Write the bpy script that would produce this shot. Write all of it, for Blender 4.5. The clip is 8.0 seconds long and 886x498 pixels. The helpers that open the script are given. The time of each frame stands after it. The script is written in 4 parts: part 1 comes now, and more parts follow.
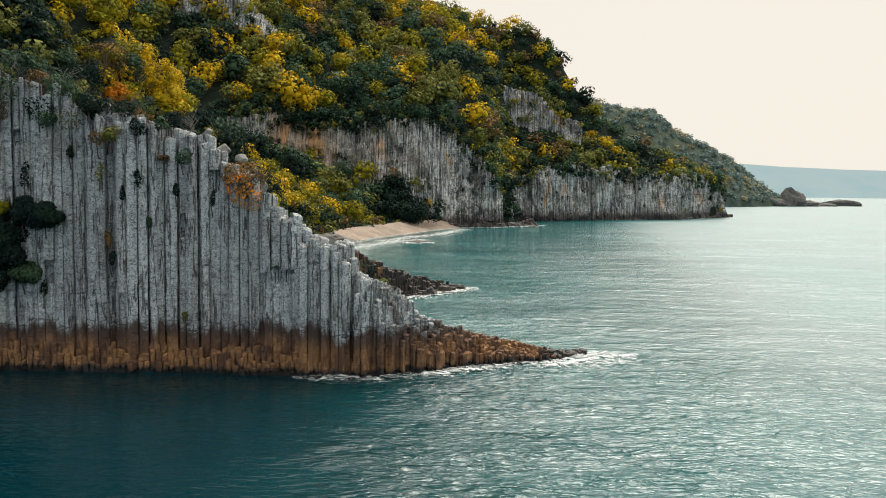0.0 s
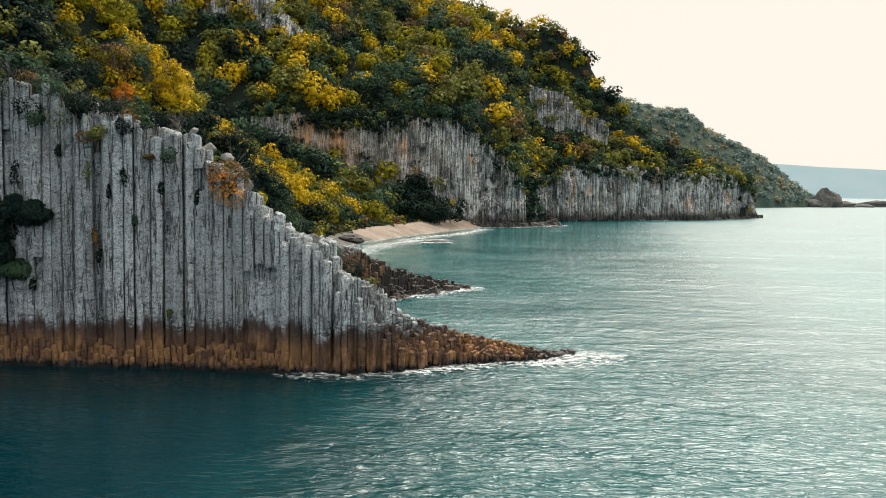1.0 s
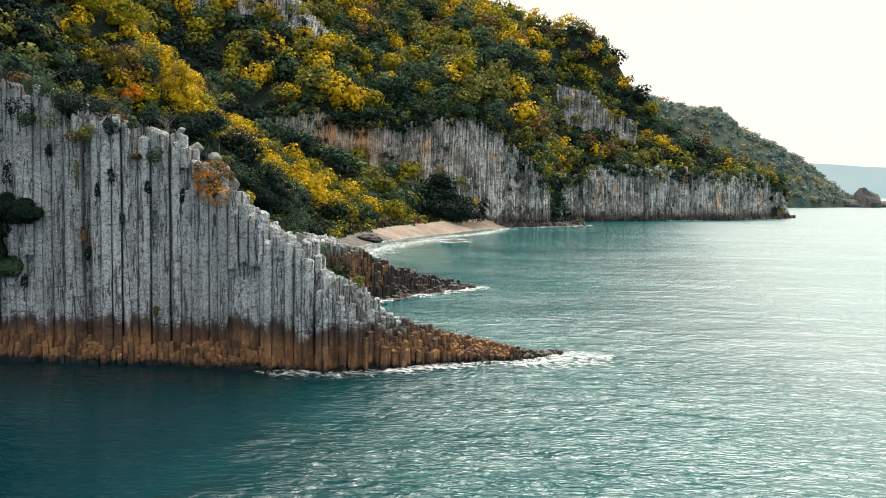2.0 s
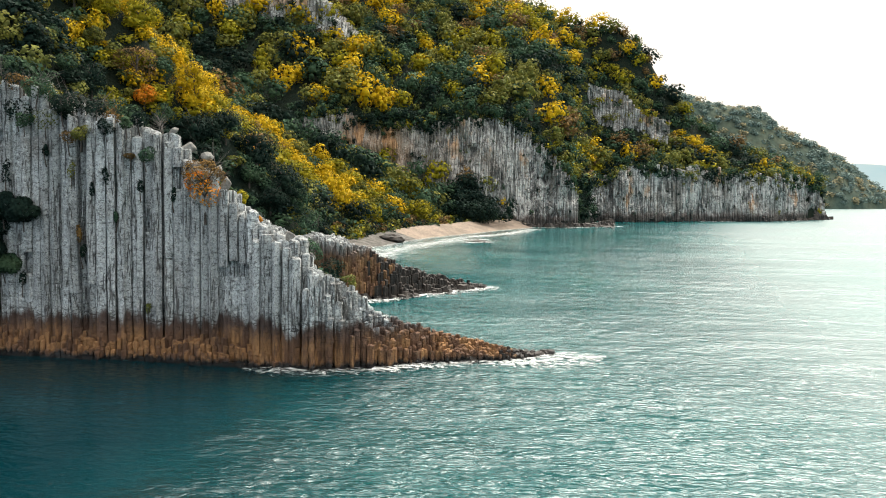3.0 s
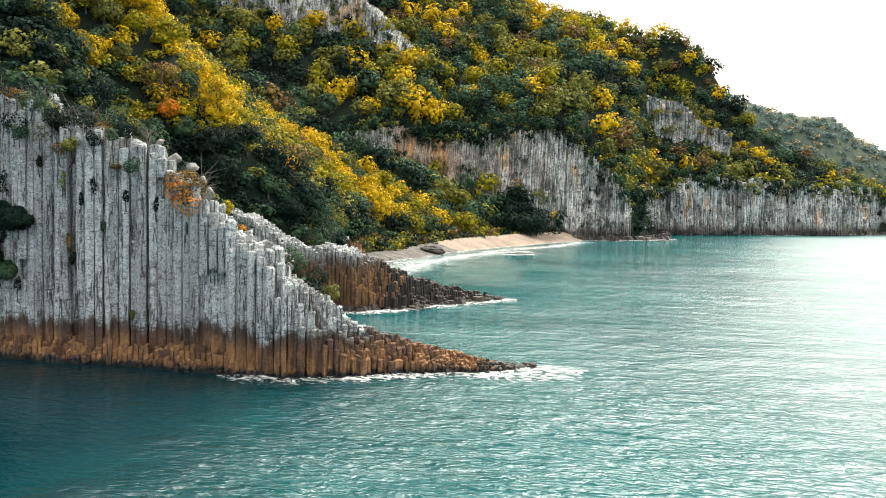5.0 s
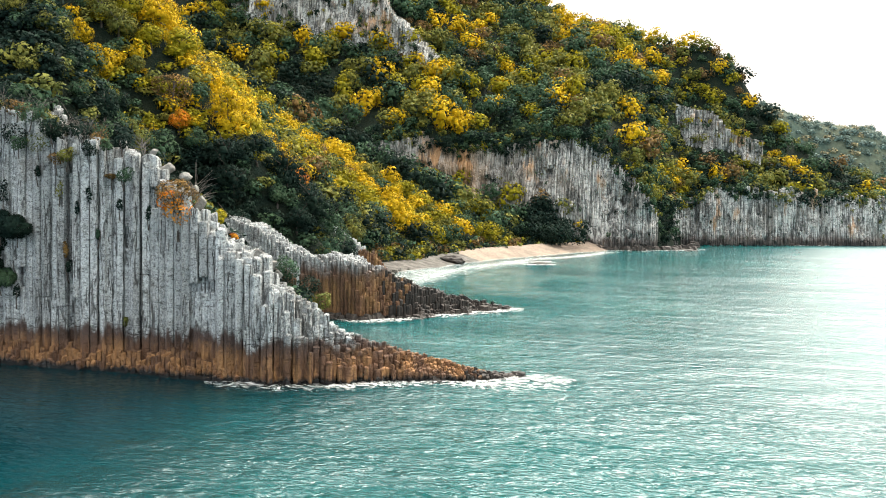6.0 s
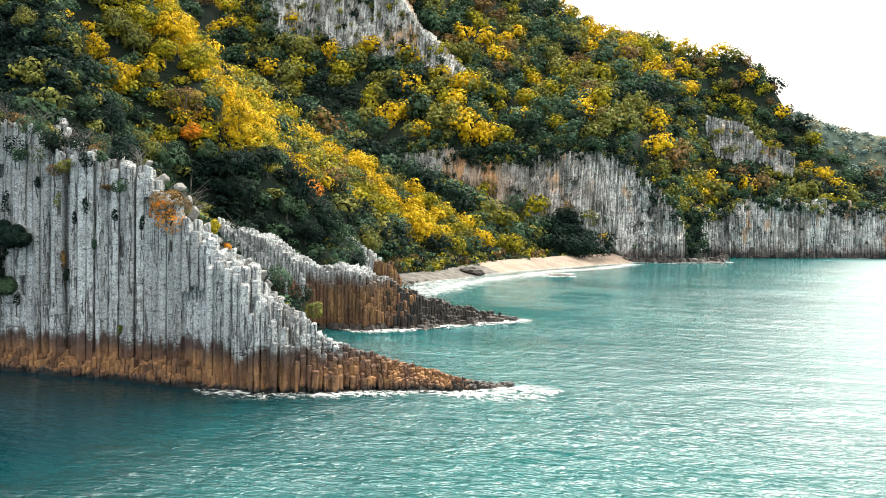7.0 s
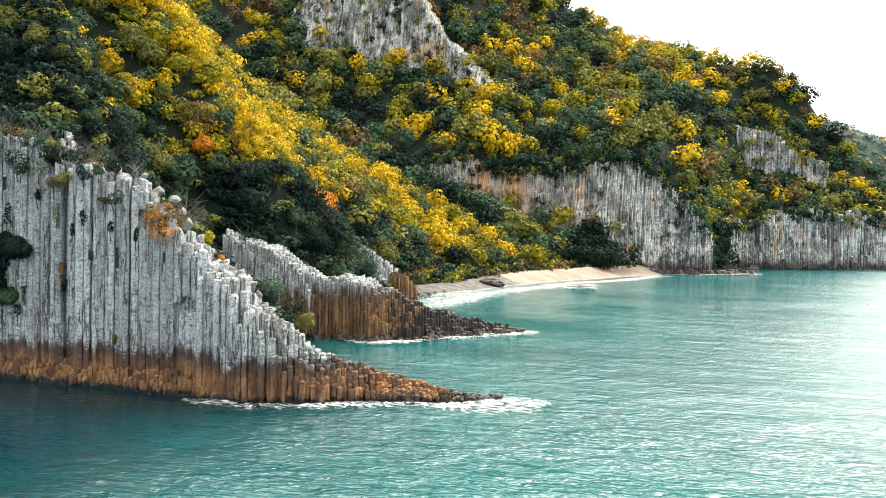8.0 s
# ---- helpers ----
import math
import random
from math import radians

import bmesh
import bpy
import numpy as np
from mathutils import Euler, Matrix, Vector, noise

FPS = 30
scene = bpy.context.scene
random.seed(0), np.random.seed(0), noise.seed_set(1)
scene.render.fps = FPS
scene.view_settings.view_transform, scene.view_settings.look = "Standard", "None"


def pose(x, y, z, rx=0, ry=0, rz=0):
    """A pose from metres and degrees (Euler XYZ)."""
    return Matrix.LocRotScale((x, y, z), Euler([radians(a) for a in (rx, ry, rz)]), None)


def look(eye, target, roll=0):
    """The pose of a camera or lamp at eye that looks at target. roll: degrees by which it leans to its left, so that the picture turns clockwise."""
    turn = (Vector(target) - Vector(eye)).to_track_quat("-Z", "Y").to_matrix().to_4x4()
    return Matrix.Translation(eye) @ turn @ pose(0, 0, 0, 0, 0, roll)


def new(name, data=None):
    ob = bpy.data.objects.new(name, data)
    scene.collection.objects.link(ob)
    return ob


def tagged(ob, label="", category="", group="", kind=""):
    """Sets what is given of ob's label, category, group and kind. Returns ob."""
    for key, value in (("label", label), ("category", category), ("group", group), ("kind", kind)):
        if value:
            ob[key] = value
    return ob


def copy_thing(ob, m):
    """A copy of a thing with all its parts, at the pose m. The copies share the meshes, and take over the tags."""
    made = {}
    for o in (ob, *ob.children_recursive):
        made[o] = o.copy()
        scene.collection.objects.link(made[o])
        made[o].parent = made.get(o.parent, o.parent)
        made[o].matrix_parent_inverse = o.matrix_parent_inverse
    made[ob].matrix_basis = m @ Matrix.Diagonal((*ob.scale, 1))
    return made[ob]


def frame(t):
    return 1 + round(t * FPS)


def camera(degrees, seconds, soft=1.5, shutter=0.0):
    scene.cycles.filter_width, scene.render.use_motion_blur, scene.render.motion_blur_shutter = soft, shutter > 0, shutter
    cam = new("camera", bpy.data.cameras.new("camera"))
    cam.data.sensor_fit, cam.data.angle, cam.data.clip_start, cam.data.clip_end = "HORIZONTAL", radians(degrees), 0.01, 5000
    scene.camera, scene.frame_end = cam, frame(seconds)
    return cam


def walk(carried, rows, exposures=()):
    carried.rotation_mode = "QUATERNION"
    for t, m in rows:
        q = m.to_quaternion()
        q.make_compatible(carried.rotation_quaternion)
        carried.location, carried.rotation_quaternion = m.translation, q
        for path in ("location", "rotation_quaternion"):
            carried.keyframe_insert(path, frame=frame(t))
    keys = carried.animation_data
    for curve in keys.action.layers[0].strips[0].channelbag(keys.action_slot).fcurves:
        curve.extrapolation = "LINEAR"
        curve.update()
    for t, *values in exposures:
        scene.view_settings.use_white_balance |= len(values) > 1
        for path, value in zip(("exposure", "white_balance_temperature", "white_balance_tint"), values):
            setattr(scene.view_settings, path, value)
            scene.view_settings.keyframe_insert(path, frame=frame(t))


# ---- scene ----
cam = camera(55.8, 8.0, soft=1.0)
PATH = [
    (0, (0.461, -0.017, 9.966), (0.39, 1.977, 9.826), 0.7),
    (0.5, (1.835, 0.06, 9.966), (1.726, 2.052, 9.824), 0.8),
    (1, (3.19, 0.198, 9.946), (3.042, 2.188, 9.805), 0.8),
    (1.5, (4.584, 0.318, 9.954), (4.398, 2.305, 9.812), 0.8),
    (3, (8.767, 0.705, 9.927), (8.451, 2.675, 9.784), 0.9),
    (3.5, (10.081, 0.94, 9.927), (9.725, 2.903, 9.784), 0.9),
    (4, (11.376, 1.262, 9.915), (10.979, 3.218, 9.775), 0.9),
    (4.5, (12.644, 1.592, 9.909), (12.206, 3.539, 9.781), 1.0),
    (6, (16.623, 2.504, 9.849), (16.063, 4.422, 9.756), 1.0),
    (6.5, (17.956, 2.835, 9.79), (17.356, 4.742, 9.712), 1.0),
    (7, (19.286, 3.192, 9.762), (18.646, 5.086, 9.697), 1.0),
    (7.5, (20.596, 3.62, 9.785), (19.917, 5.501, 9.734), 1.0),
    (8, (21.927, 4.028, 9.844), (21.208, 5.893, 9.804), 1.0),
]
EXPOSURES = [(0.0, -0.36), (1.5, -0.16), (4.5, 0.34), (8.0, 0.72)]
walk(cam, [(t, look(eye, target, roll)) for t, eye, target, roll in PATH], EXPOSURES)

# ---- sky and sun ----
SUN_AZ, SUN_EL = radians(24), radians(46)   # to the right of +y, above the horizon
world = bpy.data.worlds.new("sky")
scene.world = world
world.use_nodes = True
wn, wl = world.node_tree.nodes, world.node_tree.links
sky = wn.new("ShaderNodeTexSky")
sky.sky_type = 'NISHITA'
sky.sun_disc = False
sky.sun_elevation, sky.sun_rotation = SUN_EL, SUN_AZ
sky.air_density, sky.dust_density = 1.0, 4.0
where = wn.new("ShaderNodeTexCoord")
glow = wn.new("ShaderNodeVectorMath")           # cloud, brightest where it veils the sun, dimmest opposite
glow.operation = 'DOT_PRODUCT'
wl.new(where.outputs["Generated"], glow.inputs[0])
VEIL = radians(60)
glow.inputs[1].default_value = (math.sin(SUN_AZ) * math.cos(VEIL), math.cos(SUN_AZ) * math.cos(VEIL), math.sin(VEIL))
height = wn.new("ShaderNodeMapRange")
height.inputs[1].default_value, height.inputs[2].default_value = -1.0, 1.0
wl.new(glow.outputs["Value"], height.inputs[0])
cloud = wn.new("ShaderNodeValToRGB")
cloud.color_ramp.elements[0].position, cloud.color_ramp.elements[0].color = 0.2, (5.6, 6.8, 7.9, 1)
cloud.color_ramp.elements[1].position, cloud.color_ramp.elements[1].color = 1.0, (40.0, 38.0, 34.5, 1)
for at_, colour_ in ((0.5, (10.0, 11.4, 12.6, 1)), (0.70, (9.3, 8.8, 7.9, 1)), (0.84, (9.1, 8.5, 7.5, 1)), (0.90, (22.0, 20.8, 18.8, 1)), (0.95, (31.0, 29.5, 27.0, 1))):
    cloud.color_ramp.elements.new(at_).color = colour_
wl.new(height.outputs[0], cloud.inputs[0])
wmix = wn.new("ShaderNodeMix")
wmix.data_type = 'RGBA'
wmix.inputs[0].default_value = 0.97
wl.new(sky.outputs[0], wmix.inputs[6])
wl.new(cloud.outputs[0], wmix.inputs[7])
wl.new(wmix.outputs[2], wn["Background"].inputs[0])
wn["Background"].inputs[1].default_value = 0.13

sun_data = bpy.data.lights.new("sun", 'SUN')
sun_data.energy, sun_data.angle, sun_data.color = 2.4, radians(35), (1.0, 0.93, 0.82)
sun = new("sun", sun_data)
sun.matrix_world = look((0, 0, 0), (-math.sin(SUN_AZ) * math.cos(SUN_EL), -math.cos(SUN_AZ) * math.cos(SUN_EL), -math.sin(SUN_EL)))


# ---- materials ----
class Nodes:
    """A node material, with short ways to add nodes."""

    def __init__(self, name):
        self.mat = bpy.data.materials.new(name)
        self.mat.use_nodes = True
        self.n, self.l = self.mat.node_tree.nodes, self.mat.node_tree.links
        self.bsdf, self.out = self.n["Principled BSDF"], self.n["Material Output"]
        self.pos = self.n.new("ShaderNodeNewGeometry")
        self.obj = self.n.new("ShaderNodeObjectInfo")

    def put(self, socket, value):
        if isinstance(value, bpy.types.NodeSocket):
            self.l.new(value, socket)
        else:
            socket.default_value = value

    def math(self, op, a, b=0.0, c=0.0, clamp=False):
        m = self.n.new("ShaderNodeMath")
        m.operation, m.use_clamp = op, clamp
        for s, v in zip(m.inputs, (a, b, c)):
            self.put(s, v)
        return m.outputs[0]

    def at(self, sx=1.0, sy=1.0, sz=1.0):
        m = self.n.new("ShaderNodeMapping")
        m.inputs["Scale"].default_value = (sx, sy, sz)
        self.l.new(self.pos.outputs["Position"], m.inputs["Vector"])
        return m.outputs[0]

    def noise(self, scale, detail=4.0, rough=0.55, where=None, warp=0.0):
        t = self.n.new("ShaderNodeTexNoise")
        t.inputs["Scale"].default_value, t.inputs["Detail"].default_value = scale, detail
        t.inputs["Roughness"].default_value, t.inputs["Distortion"].default_value = rough, warp
        self.l.new(where or self.pos.outputs["Position"], t.inputs["Vector"])
        return t.outputs[0]

    def ramp(self, value, lo, hi, a=0.0, b=1.0):
        m = self.n.new("ShaderNodeMapRange")
        m.interpolation_type = 'SMOOTHSTEP'
        for s, v in zip(m.inputs, (value, lo, hi, a, b)):
            self.put(s, v)
        return m.outputs[0]

    def mix(self, fac, a, b):
        m = self.n.new("ShaderNodeMix")
        m.data_type = 'RGBA'
        for s, v in ((m.inputs[0], fac), (m.inputs[6], a), (m.inputs[7], b)):
            self.put(s, (*v, 1) if isinstance(v, tuple) and len(v) == 3 else v)
        return m.outputs[2]

    def scaled(self, colour, value):
        m = self.n.new("ShaderNodeVectorMath")
        m.operation = 'SCALE'
        self.put(m.inputs[0], colour)
        self.put(m.inputs["Scale"], value)
        return m.outputs[0]

    def z(self):
        s = self.n.new("ShaderNodeSeparateXYZ")
        self.l.new(self.pos.outputs["Position"], s.inputs[0])
        return s.outputs

    def bump(self, height, strength=0.5, distance=0.05, below=None):
        b = self.n.new("ShaderNodeBump")
        b.inputs["Strength"].default_value, b.inputs["Distance"].default_value = strength, distance
        self.l.new(height, b.inputs["Height"])
        if below:
            self.l.new(below, b.inputs["Normal"])
        return b.outputs[0]

    def done(self, colour, rough=0.8, normal=None):
        self.put(self.bsdf.inputs["Base Color"], (*colour, 1) if isinstance(colour, tuple) else colour)
        self.put(self.bsdf.inputs["Roughness"], rough)
        if normal:
            self.l.new(normal, self.bsdf.inputs["Normal"])
        return self.mat


def basalt(name, grey=(0.48, 0.505, 0.51), stain_top=2.35, ochre=(0.36, 0.185, 0.075), iron=0.0, fine=1.0, soft=0.3):
    """Lichen-grey columnar basalt with a rust-brown tidal band and black wet foot."""
    m = Nodes(name)
    z = m.z()[2]
    streak = m.noise(1.7 * fine, 5, 0.6, m.at(1, 1, 0.12 if not iron else 0.16))
    patch = m.noise(0.35 * fine, 4, 0.6)
    speck = m.noise(5.5 * fine, 4, 0.75)
    colour = m.mix(m.ramp(streak, 0.34, 0.58), tuple(c * (0.34 if iron else 0.68) for c in grey), grey)
    colour = m.mix(m.ramp(speck, 0.52, 0.62, 0, 0.6), colour, (0.68, 0.69, 0.65))
    colour = m.mix(m.ramp(speck, 0.44, 0.36, 0, 0.7), colour, (0.10, 0.095, 0.085))
    colour = m.mix(m.ramp(patch, 0.54, 0.72, 0, 0.6), colour, (0.15, 0.125, 0.10))
    if not iron:                                        # fine crusts of lichen, dark and pale
        crust = m.noise(9.0, 5, 0.8)
        colour = m.mix(m.ramp(crust, 0.54, 0.60, 0, 0.8), colour, (0.13, 0.13, 0.125))
        colour = m.mix(m.ramp(crust, 0.45, 0.39, 0, 0.65), colour, (0.72, 0.74, 0.73))
    line = m.math('ABSOLUTE', m.math('SUBTRACT', m.noise(1.0 if not iron else 0.3, 4, 0.55, m.at(0.9, 0.9, 2.6 if not iron else 1.5)), 0.5))
    crack = m.ramp(line, 0.012 if not iron else 0.02, 0.0, 0, 0.85)
    seam = m.math('ABSOLUTE', m.math('SUBTRACT', m.noise(1.5 * fine, 4, 0.6, m.at(1, 1, 0.07)), 0.5))
    crack = m.math('MAXIMUM', crack, m.ramp(seam, 0.016, 0.004, 0, 0.85))
    if not iron:                                        # cross joints, close-set in the tidal band
        course = m.math('ABSOLUTE', m.math('SUBTRACT', m.noise(1.0, 3, 0.5, m.at(0.8, 0.8, 3.4), 0.4), 0.5))
        crack = m.math('MAXIMUM', crack, m.math('MULTIPLY', m.ramp(course, 0.03, 0.008, 0, 0.9), m.ramp(z, 3.4, 2.2)))
    colour = m.mix(crack, colour, (0.03, 0.027, 0.024))
    if iron:
        rust = m.ramp(m.noise(0.13, 4, 0.6, m.at(1, 1, 0.5)), 0.56, 0.68, 0, iron)
        seep = m.math('ADD', m.z()[0], m.math('MULTIPLY', m.noise(0.4, 3, 0.6, m.at(1, 1, 0.3)), 7.0))
        stripe = m.math('MAXIMUM', m.math('MULTIPLY', m.ramp(seep, -40.3, -39.6), m.ramp(seep, -37.2, -37.8)), m.math('MULTIPLY', m.ramp(seep, -47.0, -46.4), m.ramp(seep, -44.6, -45.2)))
        seep = m.math('MULTIPLY', m.ramp(seep, -46.0, -43.0), m.ramp(seep, -31.0, -36.0))
        rust = m.math('MAXIMUM', rust, m.math('MAXIMUM', m.math('MULTIPLY', seep, 0.35), m.math('MULTIPLY', stripe, 0.9)))
        west = m.ramp(m.math('ADD', m.z()[0], m.math('MULTIPLY', m.noise(0.12, 4, 0.6), 26.0)), 2.0, -14.0, 0, 0.4)
        west = m.math('MULTIPLY', west, m.ramp(z, 44.0, 33.0))
        colour = m.mix(west, colour, (0.25, 0.20, 0.155))
        colour = m.mix(rust, colour, (0.62, 0.35, 0.17))
        colour = m.mix(m.ramp(m.noise(0.11, 5, 0.65), 0.50, 0.60, 0, 0.6), colour, (0.10, 0.095, 0.08))
        colour = m.mix(m.ramp(m.noise(0.5, 5, 0.65, m.at(1, 1, 0.3), 0.5), 0.54, 0.62, 0, 0.7), colour, (0.045, 0.046, 0.044))
    edge = m.math('ADD', z, m.math('MULTIPLY', m.math('SUBTRACT', m.noise(0.9, 4, 0.6, m.at(1, 1, 0.25)), 0.5), -3.2))
    brown = m.mix(m.ramp(m.noise(1.3, 3, 0.6, m.at(1, 1, 0.3)), 0.42, 0.62), (0.15, 0.075, 0.04), ochre)
    if iron:
        brown = m.mix(m.ramp(patch, 0.4, 0.6), (0.04, 0.037, 0.034), (0.10, 0.092, 0.082))
    brown = m.mix(m.ramp(m.math('ADD', z, m.math('MULTIPLY', speck, 1.2)), 0.7 * stain_top, 1.25 * stain_top), brown, (0.085, 0.055, 0.045))
    colour = m.mix(m.ramp(edge, stain_top + soft, stain_top - soft), colour, brown)
    wet = m.ramp(m.math('ADD', z, m.math('MULTIPLY', m.math('SUBTRACT', streak, 0.5), 1.1)), 0.46, 0.16)
    colour = m.mix(wet, colour, (0.012, 0.011, 0.010))
    vary = m.math('ADD', m.math('MULTIPLY', m.pos.outputs["Random Per Island"], 0.13 if iron else 0.42), m.math('MULTIPLY', m.obj.outputs["Random"], 0.30 if iron else 0.42))
    colour = m.scaled(colour, m.math('ADD', vary, 0.85 if iron else 0.66))
    relief = m.math('ADD', m.noise(6.0 * fine, 6, 0.7, m.at(1, 1, 0.7)), m.math('MULTIPLY', m.noise(1.8 * fine, 4, 0.6, m.at(1, 1, 0.6)), 1.6))
    normal = m.bump(m.math('SUBTRACT', relief, m.math('MULTIPLY', crack, 0.5)), 1.0, 0.2)
    return m.done(colour, m.ramp(wet, 0, 1, 0.85, 0.25), normal)


def leaves(name, a, b, spread=0.75):
    """Foliage: two tones by clump and by leaf, a little light passing through."""
    m = Nodes(name)
    colour = m.mix(m.ramp(m.noise(0.55, 3, 0.6), 0.35, 0.65), a, b)
    vary = m.math('ADD', m.math('MULTIPLY', m.pos.outputs["Random Per Island"], spread), m.math('MULTIPLY', m.obj.outputs["Random"], 0.25))
    colour = m.scaled(colour, m.math('ADD', vary, 0.88 - spread / 2))
    m.done(colour, 0.75)
    m.bsdf.inputs["Specular IOR Level"].default_value = 0.08
    tr, mx = m.n.new("ShaderNodeBsdfTranslucent"), m.n.new("ShaderNodeMixShader")
    m.put(tr.inputs[0], colour)
    mx.inputs[0].default_value = 0.2
    m.l.new(m.bsdf.outputs[0], mx.inputs[1])
    m.l.new(tr.outputs[0], mx.inputs[2])
    m.l.new(mx.outputs[0], m.out.inputs["Surface"])
    return m.mat


ROCK = basalt("basalt")
ROCK_RUST = basalt("rusty basalt", stain_top=4.6, ochre=(0.25, 0.135, 0.055), soft=1.0)
ROCK_CLIFF = basalt("cliff basalt", (0.64, 0.63, 0.60), 2.6, (0.16, 0.10, 0.06), 0.75, 0.26, 1.4)
LEAF = [
    leaves("golden leaves", (0.64, 0.41, 0.012), (0.48, 0.34, 0.014)),
    leaves("yellow green leaves", (0.34, 0.28, 0.014), (0.21, 0.20, 0.018)),
    leaves("olive leaves", (0.20, 0.185, 0.036), (0.12, 0.14, 0.040)),
    leaves("green leaves", (0.062, 0.105, 0.055), (0.038, 0.080, 0.048)),
    # evergreen, its colour lowered further to deepen the shade among leaves
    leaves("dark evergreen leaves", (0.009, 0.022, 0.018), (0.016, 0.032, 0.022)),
    leaves("russet leaves", (0.21, 0.125, 0.04), (0.12, 0.085, 0.045)),
    # far crowns: distance haze is mixed into this pale, bluish colour
    leaves("far green leaves, hazed", (0.20, 0.26, 0.23), (0.15, 0.21, 0.19)),
    leaves("orange leaves", (0.62, 0.20, 0.015), (0.50, 0.22, 0.02)),
    # autumn crowns of the far headland, paled by painted haze too
    leaves("far autumn leaves, hazed", (0.34, 0.29, 0.16), (0.26, 0.24, 0.16)),
]
GOLD, LIME, OLIVE, GREEN, DARK, RUSSET, HAZED_GREEN, ORANGE, HAZED_GOLD = range(9)


def plain(name, a, b, scale, rough=0.85, strength=0.5, depth=0.05):
    m = Nodes(name)
    colour = m.mix(m.ramp(m.noise(scale, 5, 0.6), 0.35, 0.65), a, b)
    colour = m.scaled(colour, m.ramp(m.noise(scale * 9, 3, 0.6), 0.3, 0.7, 0.75, 1.2))
    m.bsdf.inputs["Specular IOR Level"].default_value = 0.12 if rough > 0.8 else 0.4
    return m.done(colour, rough, m.bump(m.noise(scale * 6, 5, 0.6), strength, depth))


BARK = plain("bark", (0.05, 0.043, 0.036), (0.11, 0.095, 0.085), 2.0)
TWIG = plain("grey twigs", (0.10, 0.09, 0.08), (0.20, 0.185, 0.17), 3.0)
# near-black: the shade in gaps between crowns is put into the soil colour
SOIL = plain("shade-dark soil", (0.006, 0.014, 0.010), (0.012, 0.018, 0.011), 0.5, 0.95, 0.8, 0.3)
# far ground, lightened in step with the hazed leaves on it
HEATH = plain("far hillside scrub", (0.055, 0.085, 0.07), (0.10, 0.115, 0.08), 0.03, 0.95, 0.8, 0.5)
SAND = plain("pale sand", (0.31, 0.245, 0.195), (0.22, 0.18, 0.145), 0.25, 0.9, 0.3, 0.03)
SHINGLE = plain("grey shingle", (0.17, 0.16, 0.145), (0.085, 0.08, 0.072), 0.8, 0.85, 0.8, 0.08)
WETROCK = plain("wet black rock", (0.014, 0.012, 0.010), (0.04, 0.030, 0.024), 1.1, 0.6, 0.8, 0.1)
STONE = plain("pale lichen stone", (0.27, 0.265, 0.245), (0.15, 0.145, 0.135), 1.4)


def sea_material():
    m = Nodes("sea water")
    x, y, _ = m.z()
    lee = m.math('ADD', m.math('ADD', m.math('SUBTRACT', x, m.math('MULTIPLY_ADD', y, 0.03, -4.6)), m.math('MAXIMUM', m.math('SUBTRACT', y, 54.0), 0.0)), m.math('MULTIPLY', m.math('SUBTRACT', m.noise(0.16, 3), 0.5), 9.0))
    wind = m.ramp(lee, -3.5, 4.5, 0.16, 1.0)            # calmer in the lee of the headland
    gust = m.ramp(m.noise(0.05, 3, 0.5, m.at(0.6, 1.2, 1)), 0.3, 0.7, 0.55, 1.15)
    ripple = m.noise(2.3, 3, 0.5, m.at(0.6, 1.15, 1), 0.9)
    chop = m.noise(0.40, 3, 0.5, m.at(0.7, 1.25, 1), 0.6)
    swell = m.noise(0.13, 3, 0.55, m.at(0.45, 1.5, 1), 0.5)
    height = m.math('ADD', m.math('MULTIPLY', ripple, m.ramp(y, 35.0, 75.0, 0.40, 0.13)), m.math('MULTIPLY', chop, m.ramp(y, 35.0, 75.0, 0.9, 0.30)))
    height = m.math('ADD', height, m.math('MULTIPLY', swell, m.ramp(y, 55.0, 110.0, 0.0, 0.5)))
    height = m.math('MULTIPLY', m.math('MULTIPLY', height, wind), gust)
    colour = m.mix(m.ramp(m.noise(0.03, 3), 0.35, 0.65), (0.002, 0.080, 0.088), (0.003, 0.108, 0.110))
    reflected_dark = m.math('ADD', m.math('ADD', x, m.math('MAXIMUM', m.math('SUBTRACT', y, 52.0), 0.0)), m.math('MULTIPLY', m.math('SUBTRACT', m.noise(0.05, 3), 0.5), 14.0))
    colour = m.mix(m.ramp(reflected_dark, 12.0, -12.0), colour, (0.0005, 0.017, 0.023))       # dark reflection of headland and hill, painted into the water colour
    m.bsdf.inputs["IOR"].default_value = 1.45
    bay = m.ramp(m.math('SUBTRACT', x, m.math('MULTIPLY', y, 0.22)), -28.0, 8.0)
    bay = m.math('MAXIMUM', bay, m.ramp(y, 95.0, 60.0))
    m.put(m.bsdf.inputs["Specular IOR Level"], m.math('MULTIPLY', m.ramp(lee, -3.5, 4.5, 0.10, 0.75), m.math('MULTIPLY_ADD', bay, 0.8, 0.2)))       # mirror strength lowered in lee and bay to darken the water there
    open_sea = m.math('ADD', m.math('SUBTRACT', x, m.math('MULTIPLY', y, 0.10)), m.math('MULTIPLY', m.math('SUBTRACT', m.noise(0.04, 3), 0.5), 16.0))
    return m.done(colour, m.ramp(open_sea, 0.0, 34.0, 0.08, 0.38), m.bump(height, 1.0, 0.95))


